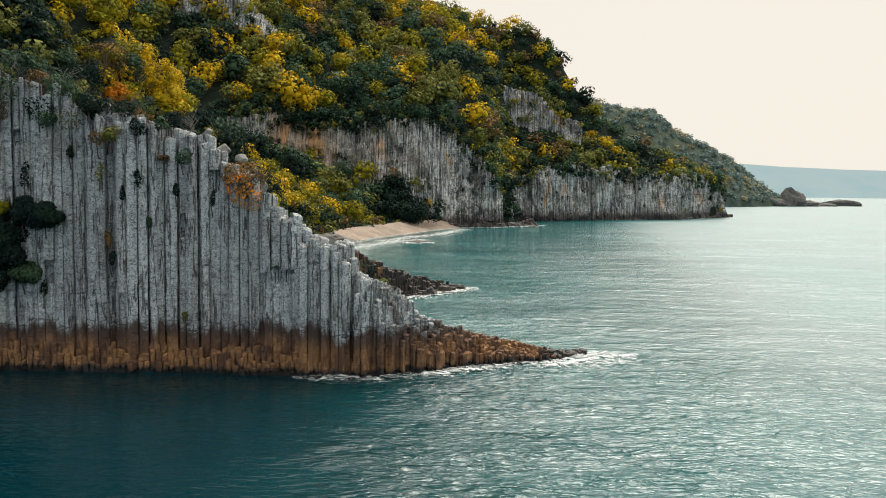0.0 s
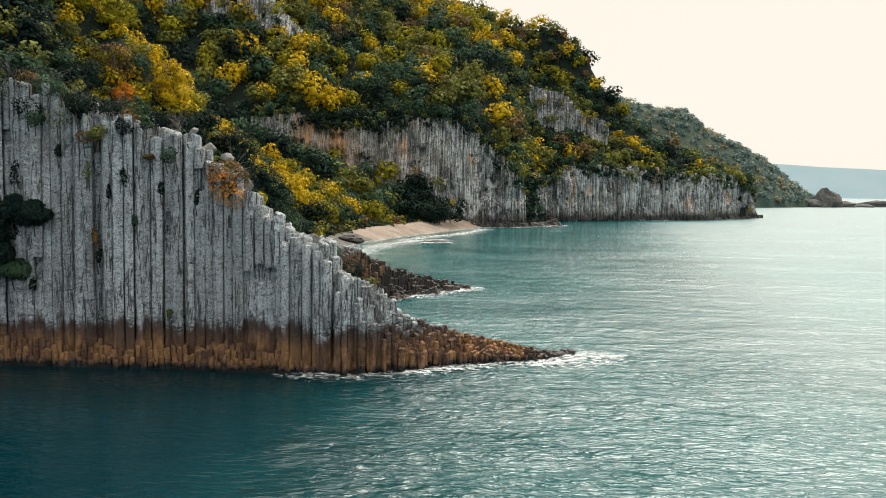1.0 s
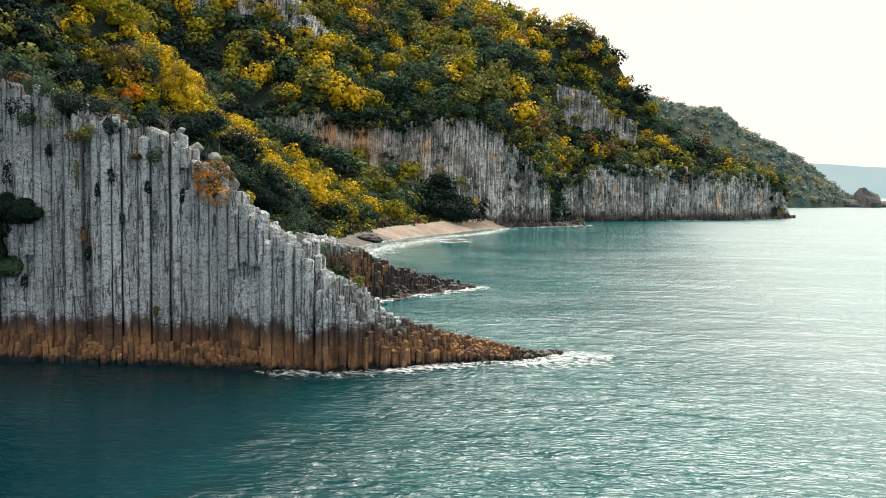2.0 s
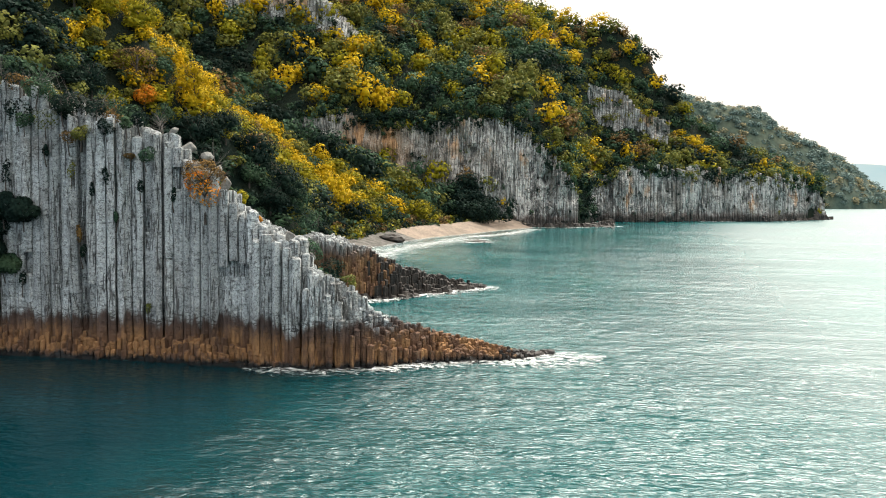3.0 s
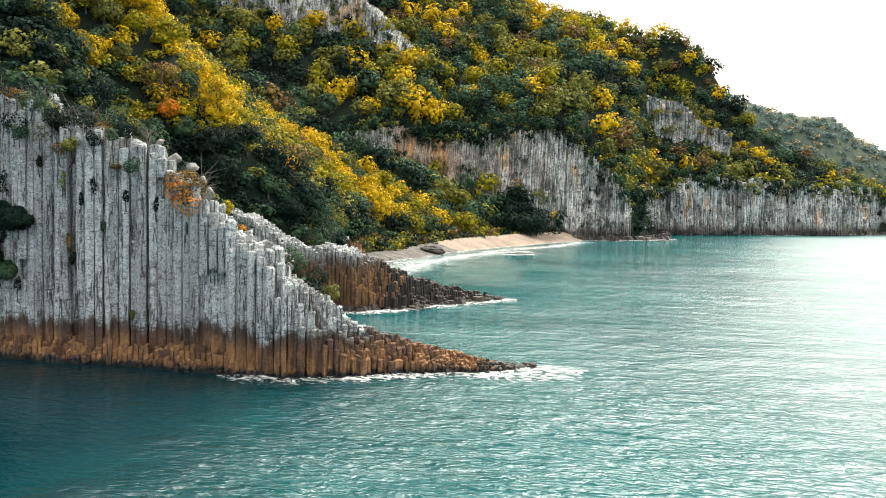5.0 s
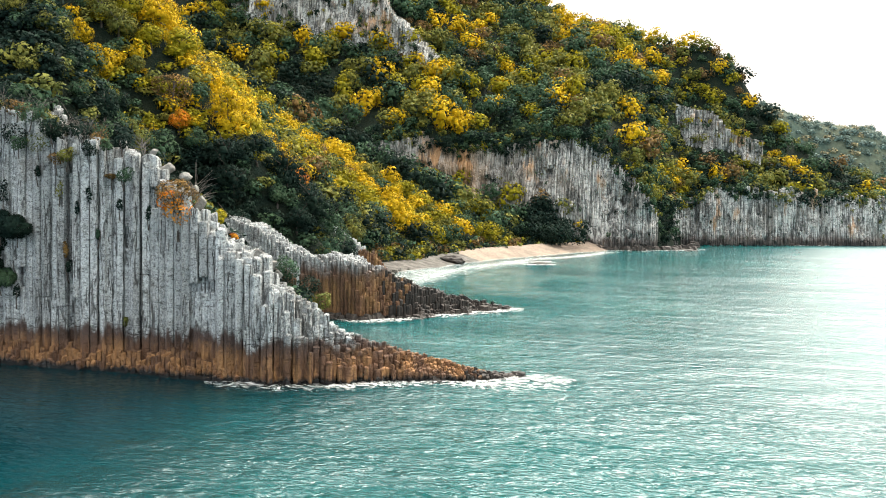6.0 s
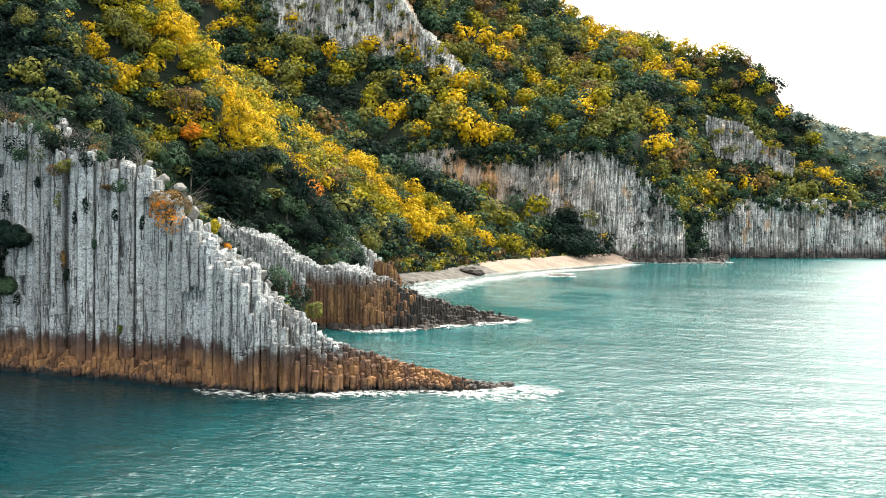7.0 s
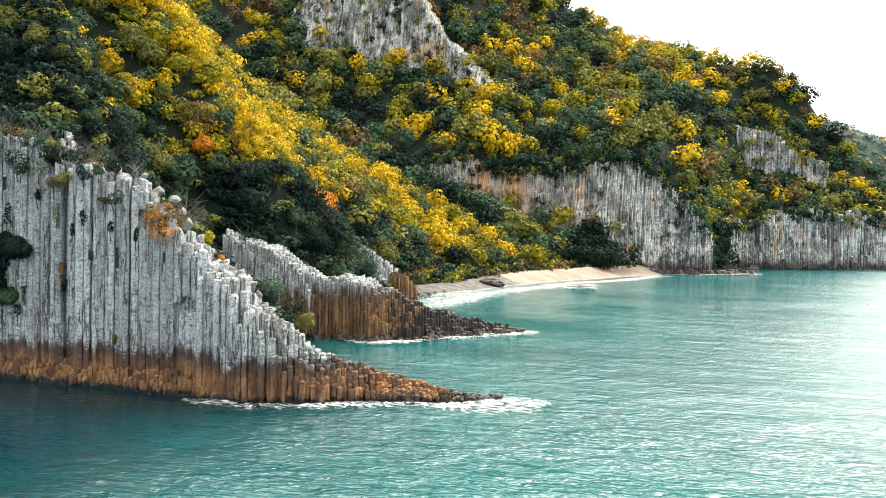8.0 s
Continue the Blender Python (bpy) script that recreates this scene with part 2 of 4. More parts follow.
def foam_material():
    m = Nodes("sea foam")
    a = m.noise(2.4, 7, 0.8, m.at(0.6, 1.2, 1), 1.4)
    edge = m.n.new("ShaderNodeAttribute")
    edge.attribute_name = "cover"
    fac = m.ramp(m.math('ADD', a, m.math('MULTIPLY', edge.outputs["Fac"], 0.13)), 0.58, 0.70)
    m.done((0.86, 0.88, 0.87), 0.7, m.bump(m.noise(3.0, 4), 0.6, 0.1))
    tr, mx = m.n.new("ShaderNodeBsdfTransparent"), m.n.new("ShaderNodeMixShader")
    m.l.new(fac, mx.inputs[0])
    m.l.new(tr.outputs[0], mx.inputs[1])
    m.l.new(m.bsdf.outputs[0], mx.inputs[2])
    m.l.new(mx.outputs[0], m.out.inputs["Surface"])
    return m.mat


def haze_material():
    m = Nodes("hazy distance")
    # the hills glow by themselves; the pale emission colour imitates haze
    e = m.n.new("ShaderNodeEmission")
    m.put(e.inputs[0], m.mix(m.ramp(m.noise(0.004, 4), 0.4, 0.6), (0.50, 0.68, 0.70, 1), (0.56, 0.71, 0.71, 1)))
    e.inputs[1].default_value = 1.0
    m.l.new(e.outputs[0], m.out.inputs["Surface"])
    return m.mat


SEA, FOAM, HAZE = sea_material(), foam_material(), haze_material()


# ---- helpers for shapes ----
def mesh(name, verts, faces, mats=(), index=None, smooth=False):
    me = bpy.data.meshes.new(name)
    if isinstance(faces, np.ndarray):
        n, k = faces.shape
        me.vertices.add(len(verts))
        me.vertices.foreach_set("co", np.asarray(verts, np.float32).ravel())
        me.loops.add(n * k)
        me.loops.foreach_set("vertex_index", faces.astype(np.int32).ravel())
        me.polygons.add(n)
        me.polygons.foreach_set("loop_start", np.arange(0, n * k, k, dtype=np.int32))
        me.update(calc_edges=True)
    else:
        me.from_pydata(verts, [], faces)
    for mt in mats:
        me.materials.append(mt)
    if index is not None:
        me.polygons.foreach_set("material_index", np.asarray(index, np.int32))
    me.polygons.foreach_set("use_smooth", np.broadcast_to(smooth, len(me.polygons)).astype(bool))
    me.update()
    return me


def part(name, data, parent, label=""):
    ob = new(name, data)
    ob.parent = parent
    return tagged(ob, label)


def thing(name, label, category, group="", kind="", at=(0, 0, 0), data=None):
    ob = new(name, data)
    ob.location = at
    return tagged(ob, label, category, group, kind)


def tab(v, *pairs):
    return np.interp(v, [p[0] for p in pairs], [p[1] for p in pairs])


def smooth(a, b, v):
    t = np.clip((v - a) / (b - a), 0, 1)
    return t * t * (3 - 2 * t)


def lattice(ix, iy, seed):
    h = (ix.astype(np.int64) * 374761393 + iy.astype(np.int64) * 668265263 + seed * 1442695041) & 0x7fffffff
    h = ((h ^ (h >> 13)) * 1274126177) & 0x7fffffff
    return ((h ^ (h >> 16)) & 0xffff) / 65535.0


def fbm(x, y, scale, octaves=4, seed=0):
    """Value noise about 0, within about -0.5 to 0.5; scale: size of its largest forms."""
    x, y = np.asarray(x, float) / scale, np.asarray(y, float) / scale
    total, amp, norm = 0.0, 1.0, 0.0
    for o in range(octaves):
        ix, iy = np.floor(x), np.floor(y)
        fx, fy = x - ix, y - iy
        fx, fy = fx * fx * (3 - 2 * fx), fy * fy * (3 - 2 * fy)
        a, b = lattice(ix, iy, seed + o), lattice(ix + 1, iy, seed + o)
        c, d = lattice(ix, iy + 1, seed + o), lattice(ix + 1, iy + 1, seed + o)
        total = total + amp * ((a * (1 - fx) + b * fx) * (1 - fy) + (c * (1 - fx) + d * fx) * fy - 0.5)
        norm, amp, x, y = norm + amp, amp * 0.5, x * 2.03 + 7.1, y * 2.03 + 3.3
    return total / norm


def grid_faces(nx, ny):
    i = np.arange(nx - 1)[None, :] + nx * np.arange(ny - 1)[:, None]
    return np.stack([i, i + 1, i + nx + 1, i + nx], -1).reshape(-1, 4)


# ---- the lie of the land ----
def shore_near(x):
    """The waterline of the near headland's front."""
    return tab(x, (-40, 43.6), (-24, 43.5), (-15.5, 43.9), (-9.5, 43.7), (-5, 43.8), (-1.8, 45.3), (1, 47.3), (4.6, 48.7), (6, 49.6), (7.2, 50.8))


def top_near(x):
    return tab(x, (-40, 16.5), (-26, 15.2), (-22.5, 14.8), (-20, 13.7), (-16.4, 13.1), (-14, 12.8), (-12.6, 11.2), (-11, 9.7), (-9.5, 8.5), (-8, 7.3),
               (-6.2, 6.3), (-5.2, 5.1), (-4, 4.5), (-2.8, 3.3), (-1.6, 2.5), (1, 1.5), (3.8, 1.0), (6, 0.6), (7.2, 0.1))


def toe_spur(y):
    """Where the east slope's line meets the sea level."""
    return tab(y, (40, -14), (50, -14), (55, -14.5), (60, -19), (66, -24), (70, -23.5), (75, -18), (80, -13), (90, -18.5), (100, -23), (108, -27), (112, -29), (115, -28), (131, -29.5), (145, -28.5), (160, -27),
               (180, -23), (200, -18), (212, -24), (225, -50), (260, -85), (330, -150))


def cliff_line(x):
    """The foot line of the bay's cliffs: the middle cliff, then the far one."""
    return tab(x, (-170, 178), (8, 242), (11, 256), (14, 286), (32, 296), (54, 311), (78, 326), (100, 352), (109, 364))


def cliff_top(x):
    return tab(x, (-63, 29), (-53, 31), (-44.6, 26.5), (-28, 28.8), (-13.7, 30.5), (-6, 27), (3, 19.5), (6.5, 15), (9, 9), (12, 9),
               (14, 14), (26, 19.5), (38, 16.5), (54, 17), (83, 15), (103, 14), (107, 9), (109, -3))


def cliff_foot(x):
    return tab(x, (-63, 18), (-50, 16.5), (-36, 11), (-21, 11), (-16, 8), (-12, 2.5), (0, 0.5), (12, 0.5), (16, 0.5), (109, -1))


def ridge_height(x):
    return tab(x, (-170, 160), (-100, 128), (-50, 99), (-27, 85), (-13, 82), (12, 74), (22, 73), (31, 69), (36, 60), (41, 51.5), (51, 41), (61, 33), (74, 26), (92, 20.5),
               (100, 12), (109, -3))


def land(x, y):
    """Height of the ground."""
    x, y = np.asarray(x, float), np.asarray(y, float)
    spur = tab(y, (50, 1.3), (58, 1.6), (66, 1.65), (72, 1.25), (82, 1.1), (110, 1.05), (140, 0.8), (160, 0.6), (185, 0.48)) * (toe_spur(y) - x)
    spur = np.where(spur > 45, 45 + 0.75 * (spur - 45), spur)
    spur = np.where(y < shore_near(x) + 3.0, -3, spur)
    spur = np.minimum(spur, 13.5 + 1.05 * (y - 46.5) + 0.05 * np.maximum(-26 - x, 0))
    head = np.where(y < shore_near(x) + 4.4, -3, top_near(x + 0.55 * np.maximum(y - 45.5, 0)) - 1.0 - 0.9 * np.maximum(y - 49, 0))
    head = np.where(x < -6, head, -3)
    line, top, foot, ridge = cliff_line(x), cliff_top(x), cliff_foot(x), ridge_height(x)
    d = y - line
    crest = tab(x, (40, 345), (74, 352), (109, 372))
    below = foot + 0.42 * np.minimum(d + 2, 0)
    rise = np.clip(d / (crest - line), 0, 1) ** tab(x, (0, 1.0), (14, 1.9))
    above = np.where(y < crest, top + (ridge - top) * rise, ridge - 0.4 * (y - crest))
    bay = below + (above - below) * smooth(-1.5, 1.2, d)
    step = tab(x, (-132, 0), (-124, 25), (-107, 26), (-87, 24), (-75, 10), (-63, 3), (-57, 0))
    bay = bay + step * smooth(257, 261, y)
    z = np.maximum(np.maximum(spur, head), bay)
    z = z + 1.6 * fbm(x, y, 14, 4, 5) * np.clip(z / 6, 0, 1)
    return np.maximum(np.where(x > 109.5, -3, z), -3)


# ---- ground ----
gx, gy = np.concatenate([np.arange(-270, -150, 4.0), np.arange(-150, 121, 1.7)]), np.arange(44.5, 420, 1.7)
GX, GY = np.meshgrid(gx, gy)
GZ = land(GX, GY)
ground = thing("ground", "steep wooded hillside above the sea, ground darkened as tree shade", "hillside", kind="structure",
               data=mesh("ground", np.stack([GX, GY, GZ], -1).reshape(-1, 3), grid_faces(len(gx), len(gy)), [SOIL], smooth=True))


# ---- sea ----
def graded(lo, hi, fine, inner_lo, inner_hi, grow=1.12):
    mid = list(np.arange(inner_lo, inner_hi, fine))
    step, v = fine, inner_hi
    while v < hi:
        mid.append(v)
        step *= grow
        v += step
    step, v = fine, inner_lo
    while v > lo:
        step *= grow
        v -= step
        mid.append(max(v, lo))
    return np.unique(np.array(mid + [hi]))


def wave_height(x, y):
    lee = smooth(-4, 5, x - (0.03 * y - 4.6) + np.maximum(y - 54, 0))
    w = 0.14 * fbm(x * 0.45, y, 2.2, 3, 21) + 0.20 * fbm(x * 0.5 + 0.3 * y, y, 9, 2, 33)
    return w * (0.12 + 0.88 * lee)


sx, sy = graded(-3500, 4500, 0.42, -28, 52), graded(-800, 4900, 0.42, 12, 92)
SX, SY = np.meshgrid(sx, sy)
fade = smooth(140, 70, np.hypot(SX - 10, SY - 40))
SZ = wave_height(SX, SY) * fade
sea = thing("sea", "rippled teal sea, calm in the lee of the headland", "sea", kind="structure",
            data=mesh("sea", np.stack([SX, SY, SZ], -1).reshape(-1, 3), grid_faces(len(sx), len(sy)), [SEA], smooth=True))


# ---- rock columns ----
def packed(x0, x1, y0, y1, pitch, seed):
    """Centres and outlines of close-set, uneven six-sided cells that share their corners."""
    moved, cells = {}, []

    def corner(x, y):
        key = (round(x / (pitch * 0.5)), round(y / (pitch * 0.2887)))
        if key not in moved:
            r = random.Random(key[0] * 7919 + key[1] * 104729 + seed)
            moved[key] = (x + r.uniform(-0.15, 0.15) * pitch, y + r.uniform(-0.17, 0.17) * pitch)
        return moved[key]

    for j in range(int((y1 - y0) / (pitch * 0.866))):
        for i in range(int((x1 - x0) / pitch)):
            cx, cy = x0 + pitch * (i + 0.5 * (j % 2)), y0 + pitch * 0.866 * j
            ring = [corner(cx + 0.57735 * pitch * math.cos(radians(30 + 60 * k)), cy + 0.57735 * pitch * math.sin(radians(30 + 60 * k))) for k in range(6)]
            mx, my = sum(p[0] for p in ring) / 6, sum(p[1] for p in ring) / 6
            cells.append((mx, my, [(p[0] - mx, p[1] - my) for p in ring]))
    return cells


def column(rng, outline, bottom, top, joints=3, tight=0.97, shift=0.06):
    """A basalt column about the origin: an uneven prism with cross joints and a worn top edge."""
    if isinstance(outline, float):
        sides = rng.choice((5, 6, 6, 6, 7))
        angles = [2 * math.pi * (k + rng.uniform(-0.17, 0.17)) / sides for k in range(sides)]
        outline = [(outline * rng.uniform(0.88, 1.1) * math.cos(a), outline * rng.uniform(0.88, 1.1) * math.sin(a)) for a in angles]
    sides = len(outline)
    radius = max(abs(p[0]) for p in outline)
    cuts = [bottom] + sorted(rng.uniform(bottom, top) for _ in range(joints - 1)) + [top]
    worn = min(0.22 * radius, 0.3 * (top - cuts[-2]))
    verts, faces = [], []
    for j, (lo, hi) in enumerate(zip(cuts, cuts[1:])):
        last = j == joints - 1
        ox, oy, s = rng.uniform(-shift, shift) * radius, rng.uniform(-shift, shift) * radius, tight * rng.uniform(1 - shift, 1.0)
        tx, ty = (rng.uniform(-0.3, 0.3), rng.uniform(-0.3, 0.3)) if last else (0, 0)
        rings = [(lo, s), (hi - worn, s), (hi, s * 0.8)] if last else [(lo, s), (hi, s)]
        for z, k in rings:
            verts += [(k * px + ox, k * py + oy, z + ((tx * px + ty * py) if z > lo else 0)) for px, py in outline]
    for j in range(2 * joints):
        for k in range(sides):
            n = (k + 1) % sides
            faces.append((j * sides + k, j * sides + n, (j + 1) * sides + n, (j + 1) * sides + k))
    faces.append(tuple(range(2 * joints * sides, (2 * joints + 1) * sides)))
    return verts, faces


class Joined:
    """Many small pieces gathered into one mesh."""

    def __init__(self):
        self.verts, self.faces = [], []

    def add(self, verts, faces, x=0.0, y=0.0, z=0.0):
        b = len(self.verts)
        self.verts += [(v[0] + x, v[1] + y, v[2] + z) for v in verts]
        self.faces += [tuple(i + b for i in f) for f in faces]


def near_top(x, y, rng):
    """The height to which a column of the near headland stands, or None where there is none."""
    d = y - shore_near(x)
    back = tab(x, (-12, 6.0), (-6, 4.4), (-2, 4.2), (3, 2.8), (7.2, 0.9))
    if d < 0 or d > back:
        return None
    crest = float(top_near(x + 0.55 * max(d - 1.6, 0) * tab(x, (-2, 1), (2, 0))))
    face = 0.65 + 1.5 * float(fbm(x, 1.0, 4.5, 3, 15)) * tab(x, (-8, 1), (-4, 0.3)) + tab(x, (-7, 0), (-4, 0.7), (0, 0.9), (7, 0.3))
    h = crest if d >= face else 0.2 + 0.25 * d
    if x > -9:
        base = float(tab(x, (-6, 0.84), (-2.5, 0.42)))
        low = crest * (base + (1 - base) * float(smooth(0.0, tab(x, (-5, 0.5), (-2, 1.7)), d)))
        h = h + (low - h) * float(smooth(-10.5, -8, x))
    if x > -6 and d > back - 1.5:
        h = min(h, crest * (0.35 + 0.65 * (back - d) / 1.5))
    h += 1.6 * float(fbm(x, y, 2.4, 2, 51)) * tab(h, (6, 0), (9, 0.6), (12, 1))
    return max(h + rng.gauss(0, tab(h, (0.5, 0.04), (2, 0.08), (6, 0.22), (12, 0.28))), 0.08)


headland = thing("basalt_headland", "grey columnar basalt headland with a rust-brown tidal band", "rock headland")
rng = random.Random(11)
FISSURES = [-28.2, -25.4, -22.9, -19.0, -17.2, -13.5]       # dark cracks in the face
spots = []
for pitch, x0, x1 in ((0.57, -32.5, -5.6), (0.36, -5.6, 1.0), (0.28, 1.0, 7.3), (0.34, -32.5, -4.0)):         # tall columns, slighter ones towards the tip, a broken apron
    for x, y, ring in packed(x0, x1, 43.2, 54.5, pitch, 3):
        d = float(y - shore_near(x))
        if x < -12.5 and d > 3.2:
            continue
        if pitch == 0.34:
            if 0 <= d < 0.95 and rng.random() < 0.93:
                rise = 0.2 + 1.3 * d + 0.9 * float(fbm(x, y, 2.4, 3, 23)) + rng.gauss(0, 0.09)
                spots.append((d, x, y, max(rise, 0.12), pitch, ring))
            continue
        h = near_top(x, y, rng)
        if not h or (pitch == 0.57 and h < 0.6 and x < -8):
            continue
        gap = min(abs(x - f) for f in FISSURES)
        if not (gap < 0.2 and h > 4 and d < 1.3):
            spots.append((d, x, y, float(h), pitch, ring))
spots.sort(key=lambda p: p[0])
made = 0             # the low toe, mostly awash, stays joined
rest, wet = Joined(), Joined()
for d, x, y, h, pitch, ring in spots:
    bottom, under = -0.8, 0
    front = d < 1.5
    if h > 6.2 and -11.4 < x < -8.6 and d < 1.7:
        bottom, under = 5.5 + rng.uniform(-0.25, 0.25), 4.9 + rng.uniform(-0.4, 0.2)
    elif h > 6.2 and -21.3 < x < -18.4 and d < 1.3:
        bottom = under = rng.uniform(3.5, 4.3)
    elif h > 5 and front and rng.random() < 0.16:           # a block has dropped out and left a dark slot
        under = rng.uniform(2.6, max(h - 2.0, 2.7))
        bottom = under + rng.choice((0.12, 0.2, 0.5, 0.9, 1.3))
    if under:
        rest.add(*column(rng, ring, -0.8, under, 3), x, y + (0.26 if x > -11.5 and bottom > 5 else 0.06))
    verts, faces = column(rng, ring, bottom, h, 1 + (int(h / 0.42) if h < 4.5 else 2 + int(h / 2.2)), rng.uniform(0.86, 0.95), 0.16 if h < 4.5 else 0.06)
    if made < 300 and (h > 3 or x > -5.4 and h > 0.8):
        made += 1
        ob = part("column", mesh("column", verts, faces, [WETROCK if x + rng.uniform(-1, 1) > 5.0 else ROCK]), headland)
        ob.location = (x, y + rng.uniform(-0.13, 0.13), 0)
    else:
        (wet if x + rng.uniform(-0.8, 0.8) > 5.0 else rest).add(verts, faces, x, y)
tagged(part("rear_rock", mesh("rear_rock", rest.verts, rest.faces, [ROCK]), headland), kind="stuff")
tagged(part("wet_rock", mesh("wet_rock", wet.verts, wet.faces, [WETROCK]), headland, "black wave-washed rock"), kind="stuff")


def shore_second(x):
    return tab(x, (-26, 70), (-20, 70.3), (-15.4, 71.3), (-11.2, 71.3), (-7.9, 73.6), (-5.5, 77), (-3.5, 81), (-0.8, 84.3))


def top_second(x):
    return tab(x, (-26, 9.6), (-24.5, 8.9), (-21, 8.0), (-17.4, 5.9), (-16, 5.3), (-14, 5.5), (-11.8, 5.2), (-8.5, 3.6), (-6, 2.2), (-4, 1.4), (-2, 0.7), (-0.8, 0.2))


second = thing("basalt_headland", "lower columnar basalt headland with rust-brown face and black foot", "rock headland")
rng = random.Random(5)
spots = []
for x, y, ring in packed(-26, -0.6, 65, 88, 0.36, 9):
    d = float(y - shore_second(x))
    back = tab(x, (-14, 4.5), (-8, 4.0), (-0.8, 1.6))
    if x > -0.8 or d < 0 or d > back:
        continue
    crest = float(top_second(x + 0.5 * max(d - 2.0, 0)))
    slope = float(smooth(0.0, tab(x, (-13, 0.7), (-8, 2.2), (-1, 1.8)), d))
    h = crest * (tab(x, (-13, 0.62), (-9, 0.3), (-1, 0.2)) * (1 - slope) + slope) + rng.gauss(0, 0.07) + 0.9 * float(fbm(x, y, 1.3, 3, 91))
    spots.append((d, x, y, max(h, 0.15), ring))
spots.sort(key=lambda p: p[0])
rest, wet = Joined(), Joined()
for n, (d, x, y, h, ring) in enumerate(spots):
    verts, faces = column(rng, ring, -0.8, h, 1 + int(h / 0.6), rng.uniform(0.88, 0.97), 0.15)
    if 60 <= n < 360:
        ob = part("column", mesh("column", verts, faces, [WETROCK if x + rng.uniform(-1.2, 1.2) > -8.6 or h < 0.9 else ROCK_RUST if x > -17 else ROCK]), second)
        ob.location = (x, y, 0)
    else:
        (wet if x + rng.uniform(-1.2, 1.2) > -9.4 or h < 0.9 else rest).add(verts, faces, x, y)
tagged(part("rear_rock", mesh("rear_rock", rest.verts, rest.faces, [ROCK_RUST]), second), kind="stuff")
tagged(part("wet_rock", mesh("wet_rock", wet.verts, wet.faces, [WETROCK]), second, "black wave-washed rock"), kind="stuff")


def curtain(name, label, xs, line, foot, top, width, rows, seed, material, rough=1.0, joints=5):
    """A cliff of joined basalt columns along a line, in several ranks."""
    rng, made = random.Random(seed), Joined()
    for r in range(rows):
        x = xs[0] + 0.5 * width * (r % 2)
        while x < xs[1]:
            w = width * rng.uniform(0.55, 1.5)
            big = float(fbm(x, r * 1.5, 14, 4, seed)) * 12.0 * rough
            y = float(line(x)) + r * width * 0.8 + big + rng.uniform(-0.8, 0.8) * width
            t = float(top(x)) - 1.2 + 5.0 * rough * float(fbm(x, 3.0 * r, 8, 4, seed + 3)) + rng.uniform(-0.5, 0.5) * rough
            f = float(foot(x)) - 1.5
            y += 5.0 * rough * max(float(fbm(x, 40.0 + r, 5, 3, seed + 9)), 0)
            block = float(fbm(x, 9.0 * r, 3.2, 3, seed + 5))
            ledge = (t - f) * (0.55 + 1.1 * float(fbm(x, 17.0 * r, 5.0, 3, seed + 6))) + rng.uniform(-0.25, 0.25)
            if block > 0.06 and r < 4:                # the lower part of these has fallen away
                f = f + max(ledge, 0)
            elif block < -0.02 and r < rows - 2:      # and these are broken off short
                t = min(f + max(ledge, 0), t)
            if t - f > 1.2:
                made.add(*column(rng, w * rng.uniform(0.5, 0.72), f, t, joints), x, y)
            x += w
    ob = thing(name, label, "sea cliff", "cliffs of the bay")
    tagged(part("rock_face", mesh("rock_face", made.verts, made.faces, [material]), ob), kind="stuff")
    return ob


def relief(x, z, foot, seed):
    """How far a cliff's face stands behind its line: buttresses, bays, and a slight batter."""
    return np.minimum(10.0 * fbm(x, 0.25 * z, 15, 3, seed), 1.6) + 5.5 * fbm(x, 0.35 * z, 5.5, 3, seed + 3) + 0.14 * (z - foot) - 0.8 + 2.0 * smooth(0.08, 0.24, fbm(x, 0.8 * z, 9, 4, seed + 7))


